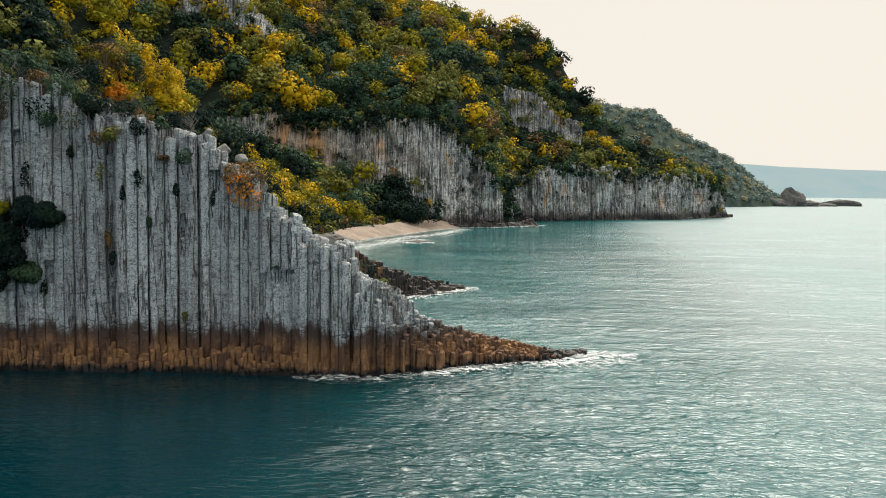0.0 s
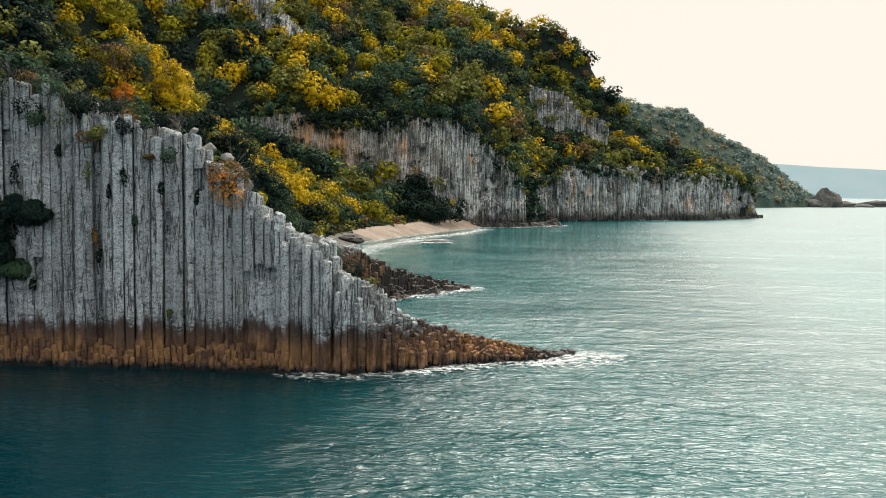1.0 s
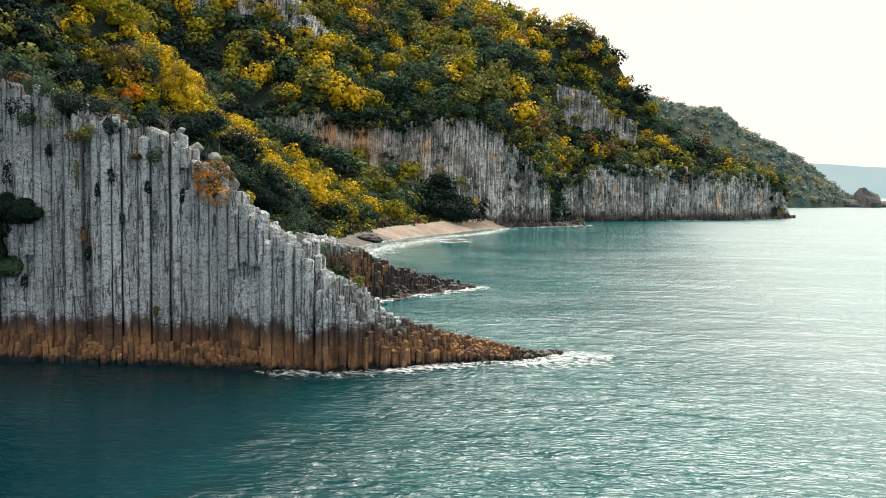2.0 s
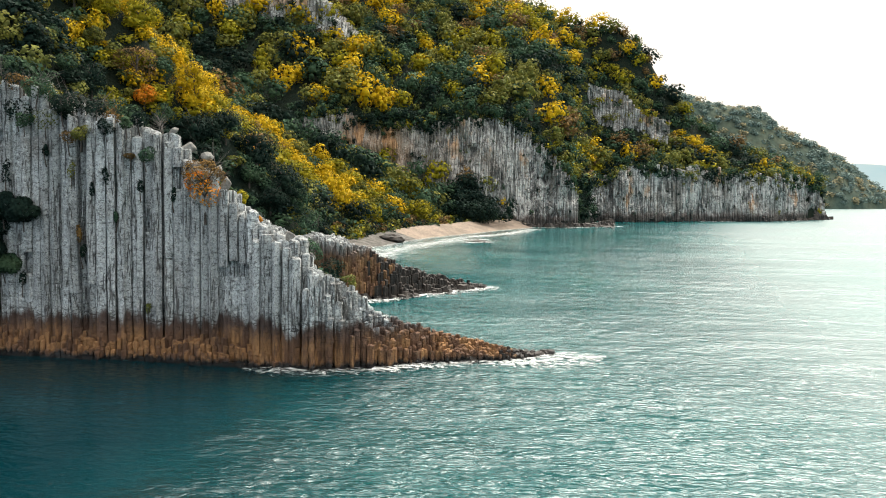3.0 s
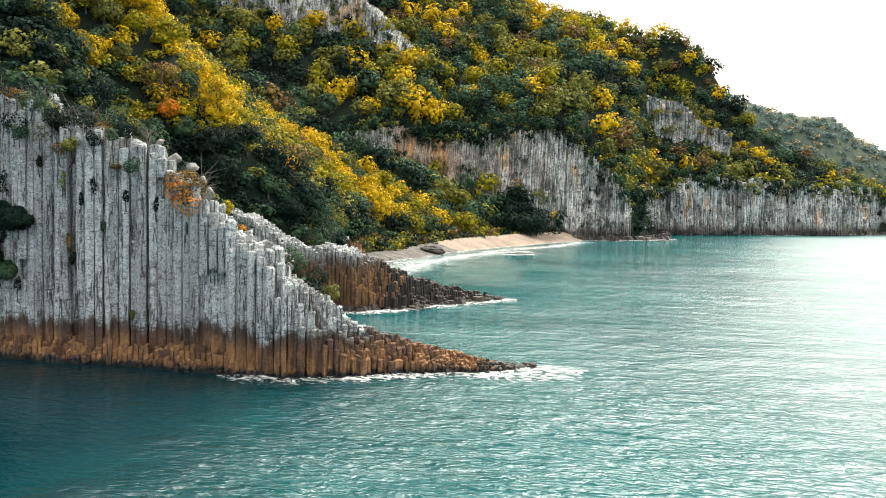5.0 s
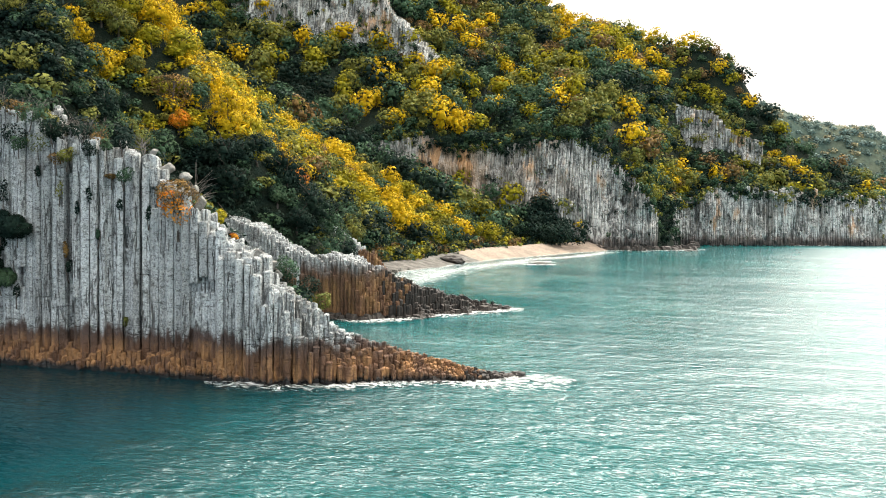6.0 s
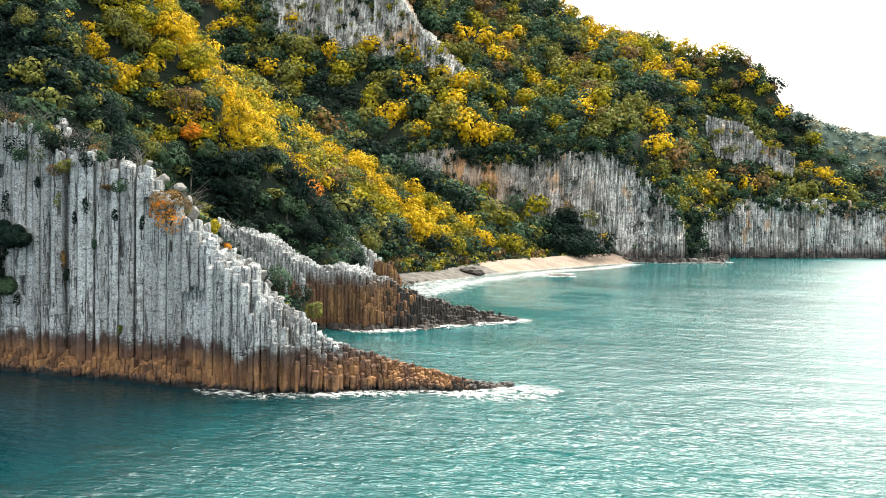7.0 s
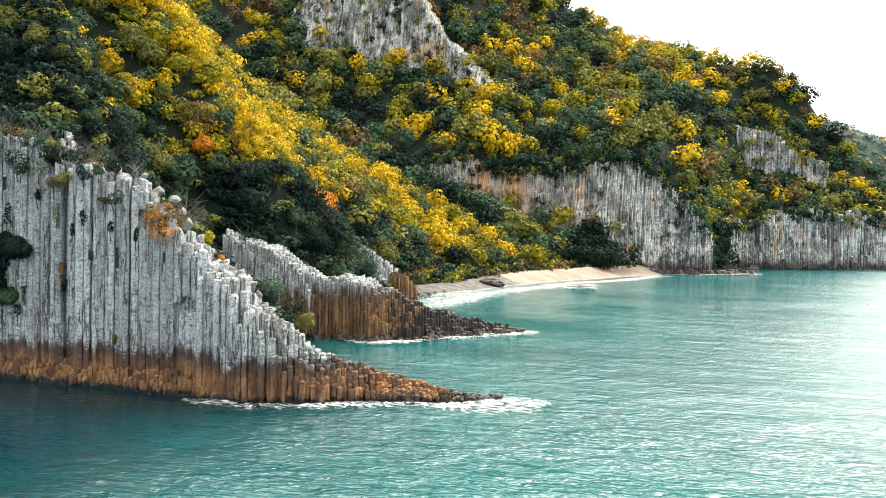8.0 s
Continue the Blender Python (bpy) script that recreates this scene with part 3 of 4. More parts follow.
def rock_face(label, xs, line, foot, top, pitch, seed, ragged=1.0):
    """A cliff face of jointed columns, broken into blocks at uneven heights, with a shelf on top that runs back into the hill."""
    rng = random.Random(seed)
    edges = [xs[0]]
    while edges[-1] < xs[1]:
        edges.append(edges[-1] + pitch * rng.choice((0.7, 0.9, 1.0, 1.0, 1.2, 1.7)))
    rows = 64
    t = np.linspace(0, 1, rows)
    grid = []
    for a, b in zip(edges, edges[1:]):
        c, w = 0.5 * (a + b), b - a
        f = float(foot(c)) - 1.5
        peak = max(float(top(c)) + ragged * (5.0 * float(fbm(c, 0.0, 13, 4, seed + 4)) + rng.gauss(0, 0.45)), f + 0.4)
        z = f + (peak - f) * t
        loose = 0.25 + 3.2 * np.clip(fbm(c + 0 * z, z, 11, 3, seed + 5) + 0.05, 0, 0.4)      # sound columns here, broken blocks there
        depth = float(line(c)) + relief(c, z, f, seed) + rng.gauss(0, 0.24)
        cuts = np.cumsum([rng.uniform(0.8, 4.5) for _ in range(30)]) + f
        depth += loose * np.array([rng.gauss(0, 0.42) for _ in range(31)])[np.searchsorted(cuts, z)]
        depth += loose * 1.1 * (lattice(np.floor(c / 2.2 + 1.6 * fbm(c, z, 6, 3, seed)), np.floor(z / 3.3 + 3.0 * fbm(c, 0.2 * z, 5, 3, seed + 8)), seed) - 0.5)
        skew = rng.uniform(-0.12, 0.12) * w
        for u, back in ((0.04, 0.34), (0.30, 0.0), (0.72, 0.0), (0.96, 0.34)):
            col = np.stack([a + u * w + 0 * z, depth + back * w + skew * (u - 0.5), z], -1)
            shelf = col[-1] + np.array([[0, 1.2, 0.15], [0, 5.0, 0.4]])
            grid.append(np.concatenate([col, shelf]))
    g = np.array(grid)
    ob = thing("basalt_cliff", label, "sea cliff", "cliffs of the bay")
    tagged(part("rock_face", mesh("rock_face", g.reshape(-1, 3), grid_faces(g.shape[1], g.shape[0])[:, ::-1], [ROCK_CLIFF]), ob), kind="stuff")


rock_face("pale grey columnar cliff above a sandy cove", (-68, 8.6), lambda x: cliff_line(x) - 3.8, cliff_foot, lambda x: cliff_top(x) - 0.6, 0.5, 3)
rock_face("long grey columnar sea cliff with dark wet foot", (12, 109), lambda x: cliff_line(x) - 4.2, cliff_foot, lambda x: cliff_top(x) - 0.4, 0.62, 8, 1.6)
rock_face("bare grey rock face high on the wooded hillside", (-132, -60), lambda x: 253.5 + 0 * x, lambda x: land(x, 252.0),
          lambda x: land(x, 262.5), 0.6, 13)
rock_face("small pale rock face among trees on the far hill", (11, 41), lambda x: 318 + 0.1 * x, lambda x: land(x, 316.0 + 0.1 * x) - 0.5,
          lambda x: tab(x, (11, 50.5), (24, 48), (29, 41), (41, 36.5)), 0.9, 17, 0.7)
curtain("basalt_cliff", "low stand of grey basalt columns beside the beach", (-35.5, -28.6), lambda x: 114.0 + 0.3 * (x + 28), lambda x: -0.5 + 0 * x,
        lambda x: tab(x, (-35.5, 9.8), (-32, 8.4), (-28.6, 5.6)), 0.5, 6, 19, ROCK, 0.12, 3)
curtain("basalt_cliff", "squat rust-brown rock with dark foot beside the beach", (-28.6, -24.8), lambda x: 112.4 + 0.9 * max(x + 27, 0), lambda x: -0.5 + 0 * x,
        lambda x: tab(x, (-28.6, 4.8), (-26.5, 4.6), (-25.4, 3.2), (-24.8, 1.0)), 0.32, 11, 23, ROCK_RUST, 0.4, 4)
curtain("basalt_cliff", "broken pale rock outcrop among shrubs above the headland", (-28.5, -22.8), lambda x: 48.6 + 0 * x, lambda x: 14 + 0 * x,
        lambda x: tab(x, (-28.5, 16.8), (-26, 17.4), (-24.5, 16.4), (-22.8, 14.6)), 0.5, 3, 29, ROCK, 0.6, 3)


# ---- beach ----
def beach_sheet():
    ys = np.arange(117, 236, 1.0)
    ts = np.linspace(0, 1, 24)
    Y, T = np.meshgrid(ys, ts, indexing="ij")
    water = tab(Y, (104, -27.5), (121, -26.6), (131, -26.2), (139, -24.6), (153, -23.6), (168, -21.2), (188, -15.3), (207, -9.8), (222, -4), (236, -1))
    back = water + tab(Y, (117, -3.0), (131, -4.5), (155, -5.0), (171, -5.0), (205, -7.0), (236, -8.0))
    X = water + 1.0 + (back - water - 1.0) * T + 1.2 * fbm(Y, T * 9, 8, 3, 2) * (1 - T)
    Z = -0.35 + (1.6 + 0.8 * smooth(145, 175, Y)) * T ** 0.8 + 0.25 * fbm(X, Y, 3, 3, 9) - 3.0 * smooth(128, 117, Y)
    return np.stack([X, Y, Z], -1).reshape(-1, 3), grid_faces(len(ts), len(ys)), (Y + 4 * fbm(X, Y, 5, 2, 4) < 160).astype(int)[:-1, :-1].ravel()


bv, bf, bi = beach_sheet()
beach = thing("beach", "small cove beach of pale sand turning to grey shingle", "beach", kind="structure", data=mesh("beach", bv, bf, [SAND, SHINGLE], bi, True))


# ---- trees ----
def crown(rs, width, height, lobes, count, leaf):
    """Leaf cards laid over the outer side of several rounded lobes, and a loose core: corner points of quads and which way they face."""
    c = rs.normal(size=(lobes, 3))
    c /= np.linalg.norm(c, axis=1)[:, None]
    c *= rs.uniform(0.55, 1.1, lobes)[:, None] * (0.29, 0.29, 0.25)
    c[:, 2] += 0.04
    c[0] = (0, 0, 0)
    r = rs.uniform(0.12, 0.22, lobes)
    r[0] = 0.27
    which = rs.choice(lobes, count * 4, p=r ** 2 / (r ** 2).sum())
    d = rs.normal(size=(count * 4, 3))
    d[:, 2] += 0.3
    d /= np.linalg.norm(d, axis=1)[:, None]
    p = c[which] + d * (r[which] * rs.uniform(0.82, 1.14, count * 4))[:, None]
    free = ((np.linalg.norm(p[:, None] - c[None], axis=2) > 0.86 * r[None]) | (np.arange(lobes)[None] == which[:, None])).all(1)
    order = np.argsort(~free, kind="stable")[:count]
    p, d = p[order], d[order]
    out = p / (np.linalg.norm(p, axis=1)[:, None] + 1e-6)
    p = p * (width, width, height)
    nrm = d * 0.8 + out * 0.3 + rs.normal(size=(count, 3)) * 0.42 + (0, 0, 0.25)
    nrm /= np.linalg.norm(nrm, axis=1)[:, None]
    u = np.cross(nrm, rs.normal(size=(count, 3)))
    u /= np.linalg.norm(u, axis=1)[:, None] + 1e-9
    v = np.cross(nrm, u)
    s = leaf * rs.uniform(0.55, 1.35, (count, 1))
    k = rs.uniform(0.5, 1.2, (count, 4, 1))
    quad = np.stack([p - u * s * k[:, 0], p - v * s * k[:, 1] * 0.7, p + u * s * k[:, 2], p + v * s * k[:, 3] * 0.7], 1)
    soft = d * 0.9 + out * 0.35 + rs.normal(size=(count, 3)) * 0.34
    soft /= np.linalg.norm(soft, axis=1)[:, None]
    ball = np.array([(1, 1, -0.8), (-1, 1, -0.8), (-1, -1, -0.8), (1, -1, -0.8), (0.5, 0.5, 0.9), (-0.5, 0.5, 0.9), (-0.5, -0.5, 0.9), (0.5, -0.5, 0.9)]) * 0.7
    core = c[:, None] + ball[None] * (r[:, None] * 0.55 * rs.uniform(0.7, 1.1, (lobes, len(ball))))[..., None]
    return quad, core * (width, width, height), soft


RING = np.array([[0, 1, 5, 4], [1, 2, 6, 5], [2, 3, 7, 6], [3, 0, 4, 7], [4, 5, 6, 7]])


def foliage(pieces, mats):
    """One mesh from several crowns; pieces: leaf cards, lobes, facings, material index."""
    cards = np.concatenate([p[0].reshape(-1, 3) for p in pieces])
    lobes = np.concatenate([p[1].reshape(-1, 3) for p in pieces])
    n, m = len(cards) // 4, len(lobes) // 8
    faces = np.concatenate([np.arange(n * 4).reshape(-1, 4), (RING[None] + 8 * np.arange(m)[:, None, None]).reshape(-1, 4) + n * 4])
    index = np.concatenate([np.full(len(p[0]), p[3]) for p in pieces] + [np.full(len(p[1]) * 5, p[3]) for p in pieces])
    me = mesh("crown", np.concatenate([cards, lobes]), faces, mats, index, True)
    middle = lobes.reshape(-1, 8, 3)
    outward = (middle - middle.mean(1, keepdims=True)).reshape(-1, 3)
    outward /= np.linalg.norm(outward, axis=1)[:, None] + 1e-6
    facing = np.concatenate([np.repeat(np.concatenate([p[2] for p in pieces]), 4, axis=0), outward])
    at = me.attributes.new("custom_normal", 'FLOAT_VECTOR', 'POINT')        # leaves shade as clumps, by the side of the lobe they sit on
    at.data.foreach_set("vector", facing.astype(np.float32).ravel())
    return me


def trunk(rng, height, radius, limbs, spread):
    """A tapered, slightly bent trunk with limbs."""
    made = Joined()

    def rod(a, b, ra, rb, n=6):
        a, b = Vector(a), Vector(b)
        q = (b - a).to_track_quat('Z', 'Y')
        verts = []
        for o, rr in ((a, ra), (a.lerp(b, 0.5) + Vector((rng.uniform(-1, 1), rng.uniform(-1, 1), 0)) * ra * 0.6, (ra + rb) / 2), (b, rb)):
            verts += [tuple(o + q @ Vector((rr * math.cos(2 * math.pi * k / n), rr * math.sin(2 * math.pi * k / n), 0))) for k in range(n)]
        made.add(verts, [(j * n + k, j * n + (k + 1) % n, (j + 1) * n + (k + 1) % n, (j + 1) * n + k) for j in range(2) for k in range(n)])

    rod((0, 0, -0.6), (rng.uniform(-0.2, 0.2), rng.uniform(-0.2, 0.2), height), radius, radius * 0.45)
    for _ in range(limbs):
        z = height * rng.uniform(0.5, 0.98)
        a = rng.uniform(0, 6.28)
        rod((0, 0, z), (spread * math.cos(a), spread * math.sin(a), z + spread * rng.uniform(0.5, 1.1)), radius * 0.4, radius * 0.12, 5)
    return made


SPECIES = {
    GOLD: "golden yellow autumn broadleaf tree on the slope",
    LIME: "yellow-green autumn broadleaf tree on the slope",
    OLIVE: "olive green broadleaf tree on the slope",
    GREEN: "green broadleaf tree on the slope",
    DARK: "dark evergreen tree on the slope",
    RUSSET: "russet thinning autumn tree on the slope",
    ORANGE: "bright orange autumn tree on the slope",
}


def make_tree(kind, seed, width, height):
    rs, rng = np.random.default_rng(seed), random.Random(seed)
    ob = thing("tree", SPECIES[kind], "tree", "trees on the hillside")
    stem = height * 0.5
    t = trunk(rng, stem + height * 0.15, 0.10 + 0.018 * height, 5, width * 0.3)
    part("trunk", mesh("trunk", t.verts, t.faces, [BARK]), ob)
    n = int(1700 * (0.9 if kind == RUSSET else 1))
    q, lobes, way = crown(rs, width, height * 0.9, 20, n, 0.14)
    up = np.array((0, 0, height * 0.43))
    part("crown", foliage([(q + up, lobes[:0] if kind == RUSSET else lobes + up, way, 0)], [LEAF[kind]]), ob)
    return ob


def which_kind(x, y, z, r):
    """The kind of tree that grows at a place."""
    up = toe_spur(y) - x
    n = float(fbm(x, y, 22, 3, 41)) + 0.35 * float(fbm(x, y, 6, 2, 43))
    if y < 188 and 1.08 * up > z - 4:
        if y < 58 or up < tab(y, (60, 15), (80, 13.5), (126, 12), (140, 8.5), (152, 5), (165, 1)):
            # evergreen belt; the extra dark share in front paints in the vignette
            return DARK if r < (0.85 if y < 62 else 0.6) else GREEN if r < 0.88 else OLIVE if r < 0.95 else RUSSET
        if n < -0.2:
            return OLIVE if r < 0.45 else GREEN if r < 0.75 else DARK
        return GOLD if r < 0.40 else LIME if r < 0.74 else OLIVE if r < 0.88 else GREEN if r < 0.95 else DARK if r < 0.97 else RUSSET
    v = r + 0.9 * n + float(tab(z, (40, 0.0), (60, 0.16)))
    if y < 225 and z < 22:
        return DARK if v < 0.5 else GREEN if v < 0.8 else OLIVE if v < 1.0 else LIME
    return DARK if v < 0.14 else GREEN if v < 0.40 else OLIVE if v < 0.68 else LIME if v < 0.84 else GOLD if v < 1.0 else RUSSET


def steep(x, y):
    return abs(float(land(x + 0.8, y) - land(x - 0.8, y))) + abs(float(land(x, y + 0.8) - land(x, y - 0.8)))


rng = random.Random(77)
near_spots, far_spots = [], []
for (x0, x1, y0, y1, gap) in ((-75, -9, 47.5, 128, 2.75), (-140, -20, 128, 190, 5.2), (-140, -20, 190, 345, 6.2), (-240, -140, 220, 345, 8.0), (-20, 108, 225, 372, 6.4), (-140, -75, 60, 128, 5.5)):
    yy = y0
    while yy < y1:
        xx = x0
        while xx < x1:
            x, y = xx + rng.uniform(-0.45, 0.45) * gap, yy + rng.uniform(-0.45, 0.45) * gap
            xx += gap
            z = float(land(x, y))
            if z > 13 + 0.33 * math.hypot(x - 22, y - 4) or y > float(tab(x, (40, 345), (74, 352), (109, 372))) + 5:       # above every view, or over the crest
                continue
            if z < 2.2 or steep(x, y) > (6.5 if y < 300 else 10) or (y < 51 and z > 16) or (y < 72 and x > -16 - 0.66 * (y - 55)) or (94 < y < 118 and z < 12):
                continue
            if 9 < x < 43 and 309 + 0.1 * x < y < 322 + 0.1 * x:
                continue
            near_spots.append((x, y, z)) if y < 128 and x > -60 else far_spots.append((x, y, z))
        yy += gap
near_spots.sort(key=lambda p: p[1] - 0.5 * p[0])
single, spill = near_spots[:300], near_spots[300:]

stock = {}
for kind in SPECIES:
    stock[kind] = [make_tree(kind, 100 + 10 * kind + v, 6.0 + 0.7 * v, 6.2 + 0.6 * v) for v in range(2)]
used = set()
for x, y, z in single:
    kind = which_kind(x, y, z, rng.random())
    v = rng.randrange(2)
    s = rng.uniform(0.5, 0.95) * tab(y, (48, 0.42), (60, 0.5), (70, 0.85), (100, 1.05))
    m = Matrix.LocRotScale((x, y, z), Euler((rng.uniform(-0.1, 0.1), rng.uniform(-0.1, 0.1), rng.uniform(0, 6.28))), (s, s, s * rng.uniform(0.9, 1.15)))
    if (kind, v) not in used:
        stock[kind][v].matrix_basis = m
        used.add((kind, v))
    else:
        c = copy_thing(stock[kind][v], m)
        c.scale = m.to_scale()
spots_ = [(-31.8, 74.7, 0.42, ORANGE)]
for x, y, s, kind in spots_:
    stock[kind][0].matrix_basis = Matrix.Translation((x, y, float(land(x, y)) + 0.6)) @ Matrix.Scale(s, 4)
    used.add((kind, 0))
for kind, pair in stock.items():
    for v, ob in enumerate(pair):
        if (kind, v) not in used:
            x, y, z = -31.5, 92.0 + 6 * v, float(land(-31.5, 92.0 + 6 * v))
            ob.matrix_basis = pose(x, y, z)


def wood(name, label, places, patterns, seed, lift=0.42):
    """Many far trees in one mesh; places: x, y, z, width, height, kind."""
    rng, pieces = random.Random(seed), []
    for x, y, z, w, h, kind in places:
        q, lobes, way = patterns[rng.randrange(len(patterns))]
        a = rng.uniform(0, 6.28)
        c, s = math.cos(a), math.sin(a)
        turn = np.array([[c, s, 0], [-s, c, 0], [0, 0, 1.0]])
        pieces.append(tuple((g @ turn + (0, 0, lift)) * (w, w, h) + (x, y, z) for g in (q, lobes)) + (way @ turn, kind))
    return thing(name, label, "wood", kind="stuff", data=foliage(pieces, LEAF))


rs = np.random.default_rng(9)
PATTERNS = [crown(rs, 1.0, 0.95, 12, 230, 0.047) for _ in range(10)]
FINE = [crown(rs, 1.0, 0.95, 16, 480, 0.034) for _ in range(8)]
far = []
for x, y, z in spill + far_spots:
    w = rng.uniform(8.0, 12.5) if y > 190 else rng.uniform(6.0, 9.0)
    far.append((x, y, z - float(tab(y, (300, 0.0), (330, 2.2))), w, w * rng.uniform(0.75, 1.05), which_kind(x, y, z, rng.random())))
for x in np.arange(-66, 107, 1.9):           # along the cliff tops, hanging over the edge
    if not 8 < x < 14:
        y = float(cliff_line(x)) + rng.uniform(-2.6, 2.5)
        w = rng.uniform(3.5, 7.5)
        drop = rng.choice((0.5, 1.0, 1.5, 2.5, 4.0))
        far.append((x + rng.uniform(-1, 1), y, float(land(x, float(cliff_line(x)) + 1.4)) - drop, w, w * rng.uniform(0.8, 1.1), rng.choice((DARK, DARK, GREEN, GREEN, OLIVE))))
for (x0, x1, y0, y1, gap) in ((8, 52, 322, 350, 4.4), (-96, -50, 262.5, 272, 4.0), (-82, -50, 252, 262, 3.4), (6, 15, 236, 292, 2.8)):       # crest, gully and rock-face edges
    for yy in np.arange(y0, y1, gap):
        for xx in np.arange(x0, x1, gap):
            x, y = xx + rng.uniform(-1.5, 1.5), yy + rng.uniform(-1.5, 1.5)
            z = float(land(x, y))
            if z > 1.5:
                w = rng.uniform(5.0, 8.5)
                far.append((x, y, z - 0.5 - float(tab(y, (300, 0.0), (330, 1.5))), w, w * rng.uniform(0.8, 1.0), rng.choice((DARK, GREEN, GREEN, OLIVE, OLIVE, LIME, RUSSET))))
for k in range(26):                           # evergreens in the hollow under the middle cliff
    x, y = rng.uniform(-24, -8), rng.uniform(206, 224)
    w = rng.uniform(4.0, 7.0)
    far.append((x, y, max(float(land(x, y)), 1.0), w, w * rng.uniform(0.9, 1.4), rng.choice((DARK, DARK, DARK, GREEN))))
far.append((-49, 224, 29.5, 13, 15, GOLD))
far.append((-44, 226, 29.5, 9, 10, GOLD))
forest = wood("hillside_wood", "mixed autumn wood of green, olive and golden crowns", [p for p in far if p[1] > 190], PATTERNS, 3)
bay_wood = wood("hillside_wood", "golden and green autumn wood above the beach", [p for p in far if p[1] <= 190], FINE, 13)

low, scrub = [], []
for (x0, x1, y0, y1, gap) in ((-42, -5, 47.4, 76, 1.0), (-140, -90, 212, 257, 4.4), (-46, -14, 76, 94, 1.2), (-54, -18, 92, 128, 1.9), (-60, -18, 128, 232, 2.4), (-90, 108, 232, 372, 5.4), (-46, -8, 206, 233, 2.0), (4, 44, 236, 330, 3.0)):
    for yy in np.arange(y0, y1, gap):
        for xx in np.arange(x0, x1, gap):
            x, y = xx + rng.uniform(-1, 1), yy + rng.uniform(-1, 1)
            z = float(land(x, y))
            if y < 94 and z > 3 and z < 13 + 0.33 * math.hypot(x - 22, y - 4):
                w = rng.uniform(1.9, 3.6)
                sunny = y > 61 and toe_spur(y) - x > 12.5
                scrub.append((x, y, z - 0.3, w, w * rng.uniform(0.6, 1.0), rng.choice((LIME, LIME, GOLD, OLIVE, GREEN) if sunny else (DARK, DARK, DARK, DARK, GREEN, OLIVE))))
            elif z > 1.3 and steep(x, y) < (9 if 75 < y < 300 else 22) and not (-37 < x < -24 and 96 < y < 115) and not (10 < x < 42 and 315 + 0.1 * x < y < 321 + 0.1 * x) and z < 13 + 0.33 * math.hypot(x - 22, y - 4):
                w = rng.uniform(1.6, 2.8) if y < 75 else rng.uniform(2.4, 4.2) if y < 232 else rng.uniform(4.5, 7.5)
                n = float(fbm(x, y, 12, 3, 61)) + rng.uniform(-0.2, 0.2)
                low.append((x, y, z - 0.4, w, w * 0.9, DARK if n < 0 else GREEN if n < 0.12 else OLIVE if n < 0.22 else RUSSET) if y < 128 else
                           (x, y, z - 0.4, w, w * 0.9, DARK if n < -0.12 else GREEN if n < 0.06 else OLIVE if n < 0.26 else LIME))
for y in np.arange(113, 228, 0.55):          # along the back of the beach
    x = float(tab(y, (113, -28.5), (121, -30.5), (131, -31), (139, -29.4), (153, -28.8), (168, -26.4), (188, -21.5), (207, -17), (222, -12))) - 4.0 * rng.random() ** 2
    w = rng.uniform(1.8, 3.8)
    low.append((x, y, max(float(land(x, y)), 0.6) - 0.3, w, w * rng.uniform(0.7, 1.1), rng.choice((DARK, DARK, GREEN, OLIVE, OLIVE, RUSSET, LIME))))
SHRUBS = [crown(rs, 1.0, 0.9, 5, 48, 0.092) for _ in range(8)]
shrubs = wood("undergrowth", "dark evergreen shrubs and brambles under the trees", low, SHRUBS, 4, 0.42)


scrub_wood = wood("scrub", "dark tangled scrub on the slope above the headland", scrub, [crown(rs, 1.0, 0.9, 8, 150, 0.062) for _ in range(8)], 14, 0.36)


# ---- far headland, islets and distance ----
def far_land(x, y):
    crest = tab(x, (40, 96), (106, 74), (143, 71), (166, 54), (211, 36), (236, 24), (252, 12), (266, 2), (272, -4))
    front = tab(x, (60, 600), (197, 645), (257, 712), (275, 730))
    return np.maximum(0.98 * crest * smooth(-2, 60, y - front) ** 0.6 + 3 * fbm(x, y, 30, 4, 71) + tab(y - front, (-4, -4), (0, 4.5), (4, 6)), -4)


fx, fy = np.arange(40, 276, 4.0), np.arange(590, 860, 4.0)
FX, FY = np.meshgrid(fx, fy)
FZ = far_land(FX, FY)
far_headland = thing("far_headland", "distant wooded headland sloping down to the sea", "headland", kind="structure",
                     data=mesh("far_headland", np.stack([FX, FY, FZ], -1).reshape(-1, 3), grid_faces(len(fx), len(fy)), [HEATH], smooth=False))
distant = []
for yy in np.arange(596, 775, 6.0):
    for xx in np.arange(50, 270, 5.6):
        x, y = xx + rng.uniform(-3, 3), yy + rng.uniform(-3, 3)
        z = float(far_land(x, y))
        if z > 4:
            w = rng.uniform(9, 14)
            distant.append((x, y, z - 5, w, w * 0.75, rng.choice((HAZED_GREEN, HAZED_GREEN, HAZED_GREEN, HAZED_GREEN, HAZED_GOLD))))
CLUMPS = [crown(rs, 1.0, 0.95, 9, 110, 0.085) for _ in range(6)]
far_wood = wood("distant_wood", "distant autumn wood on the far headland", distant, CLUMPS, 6)


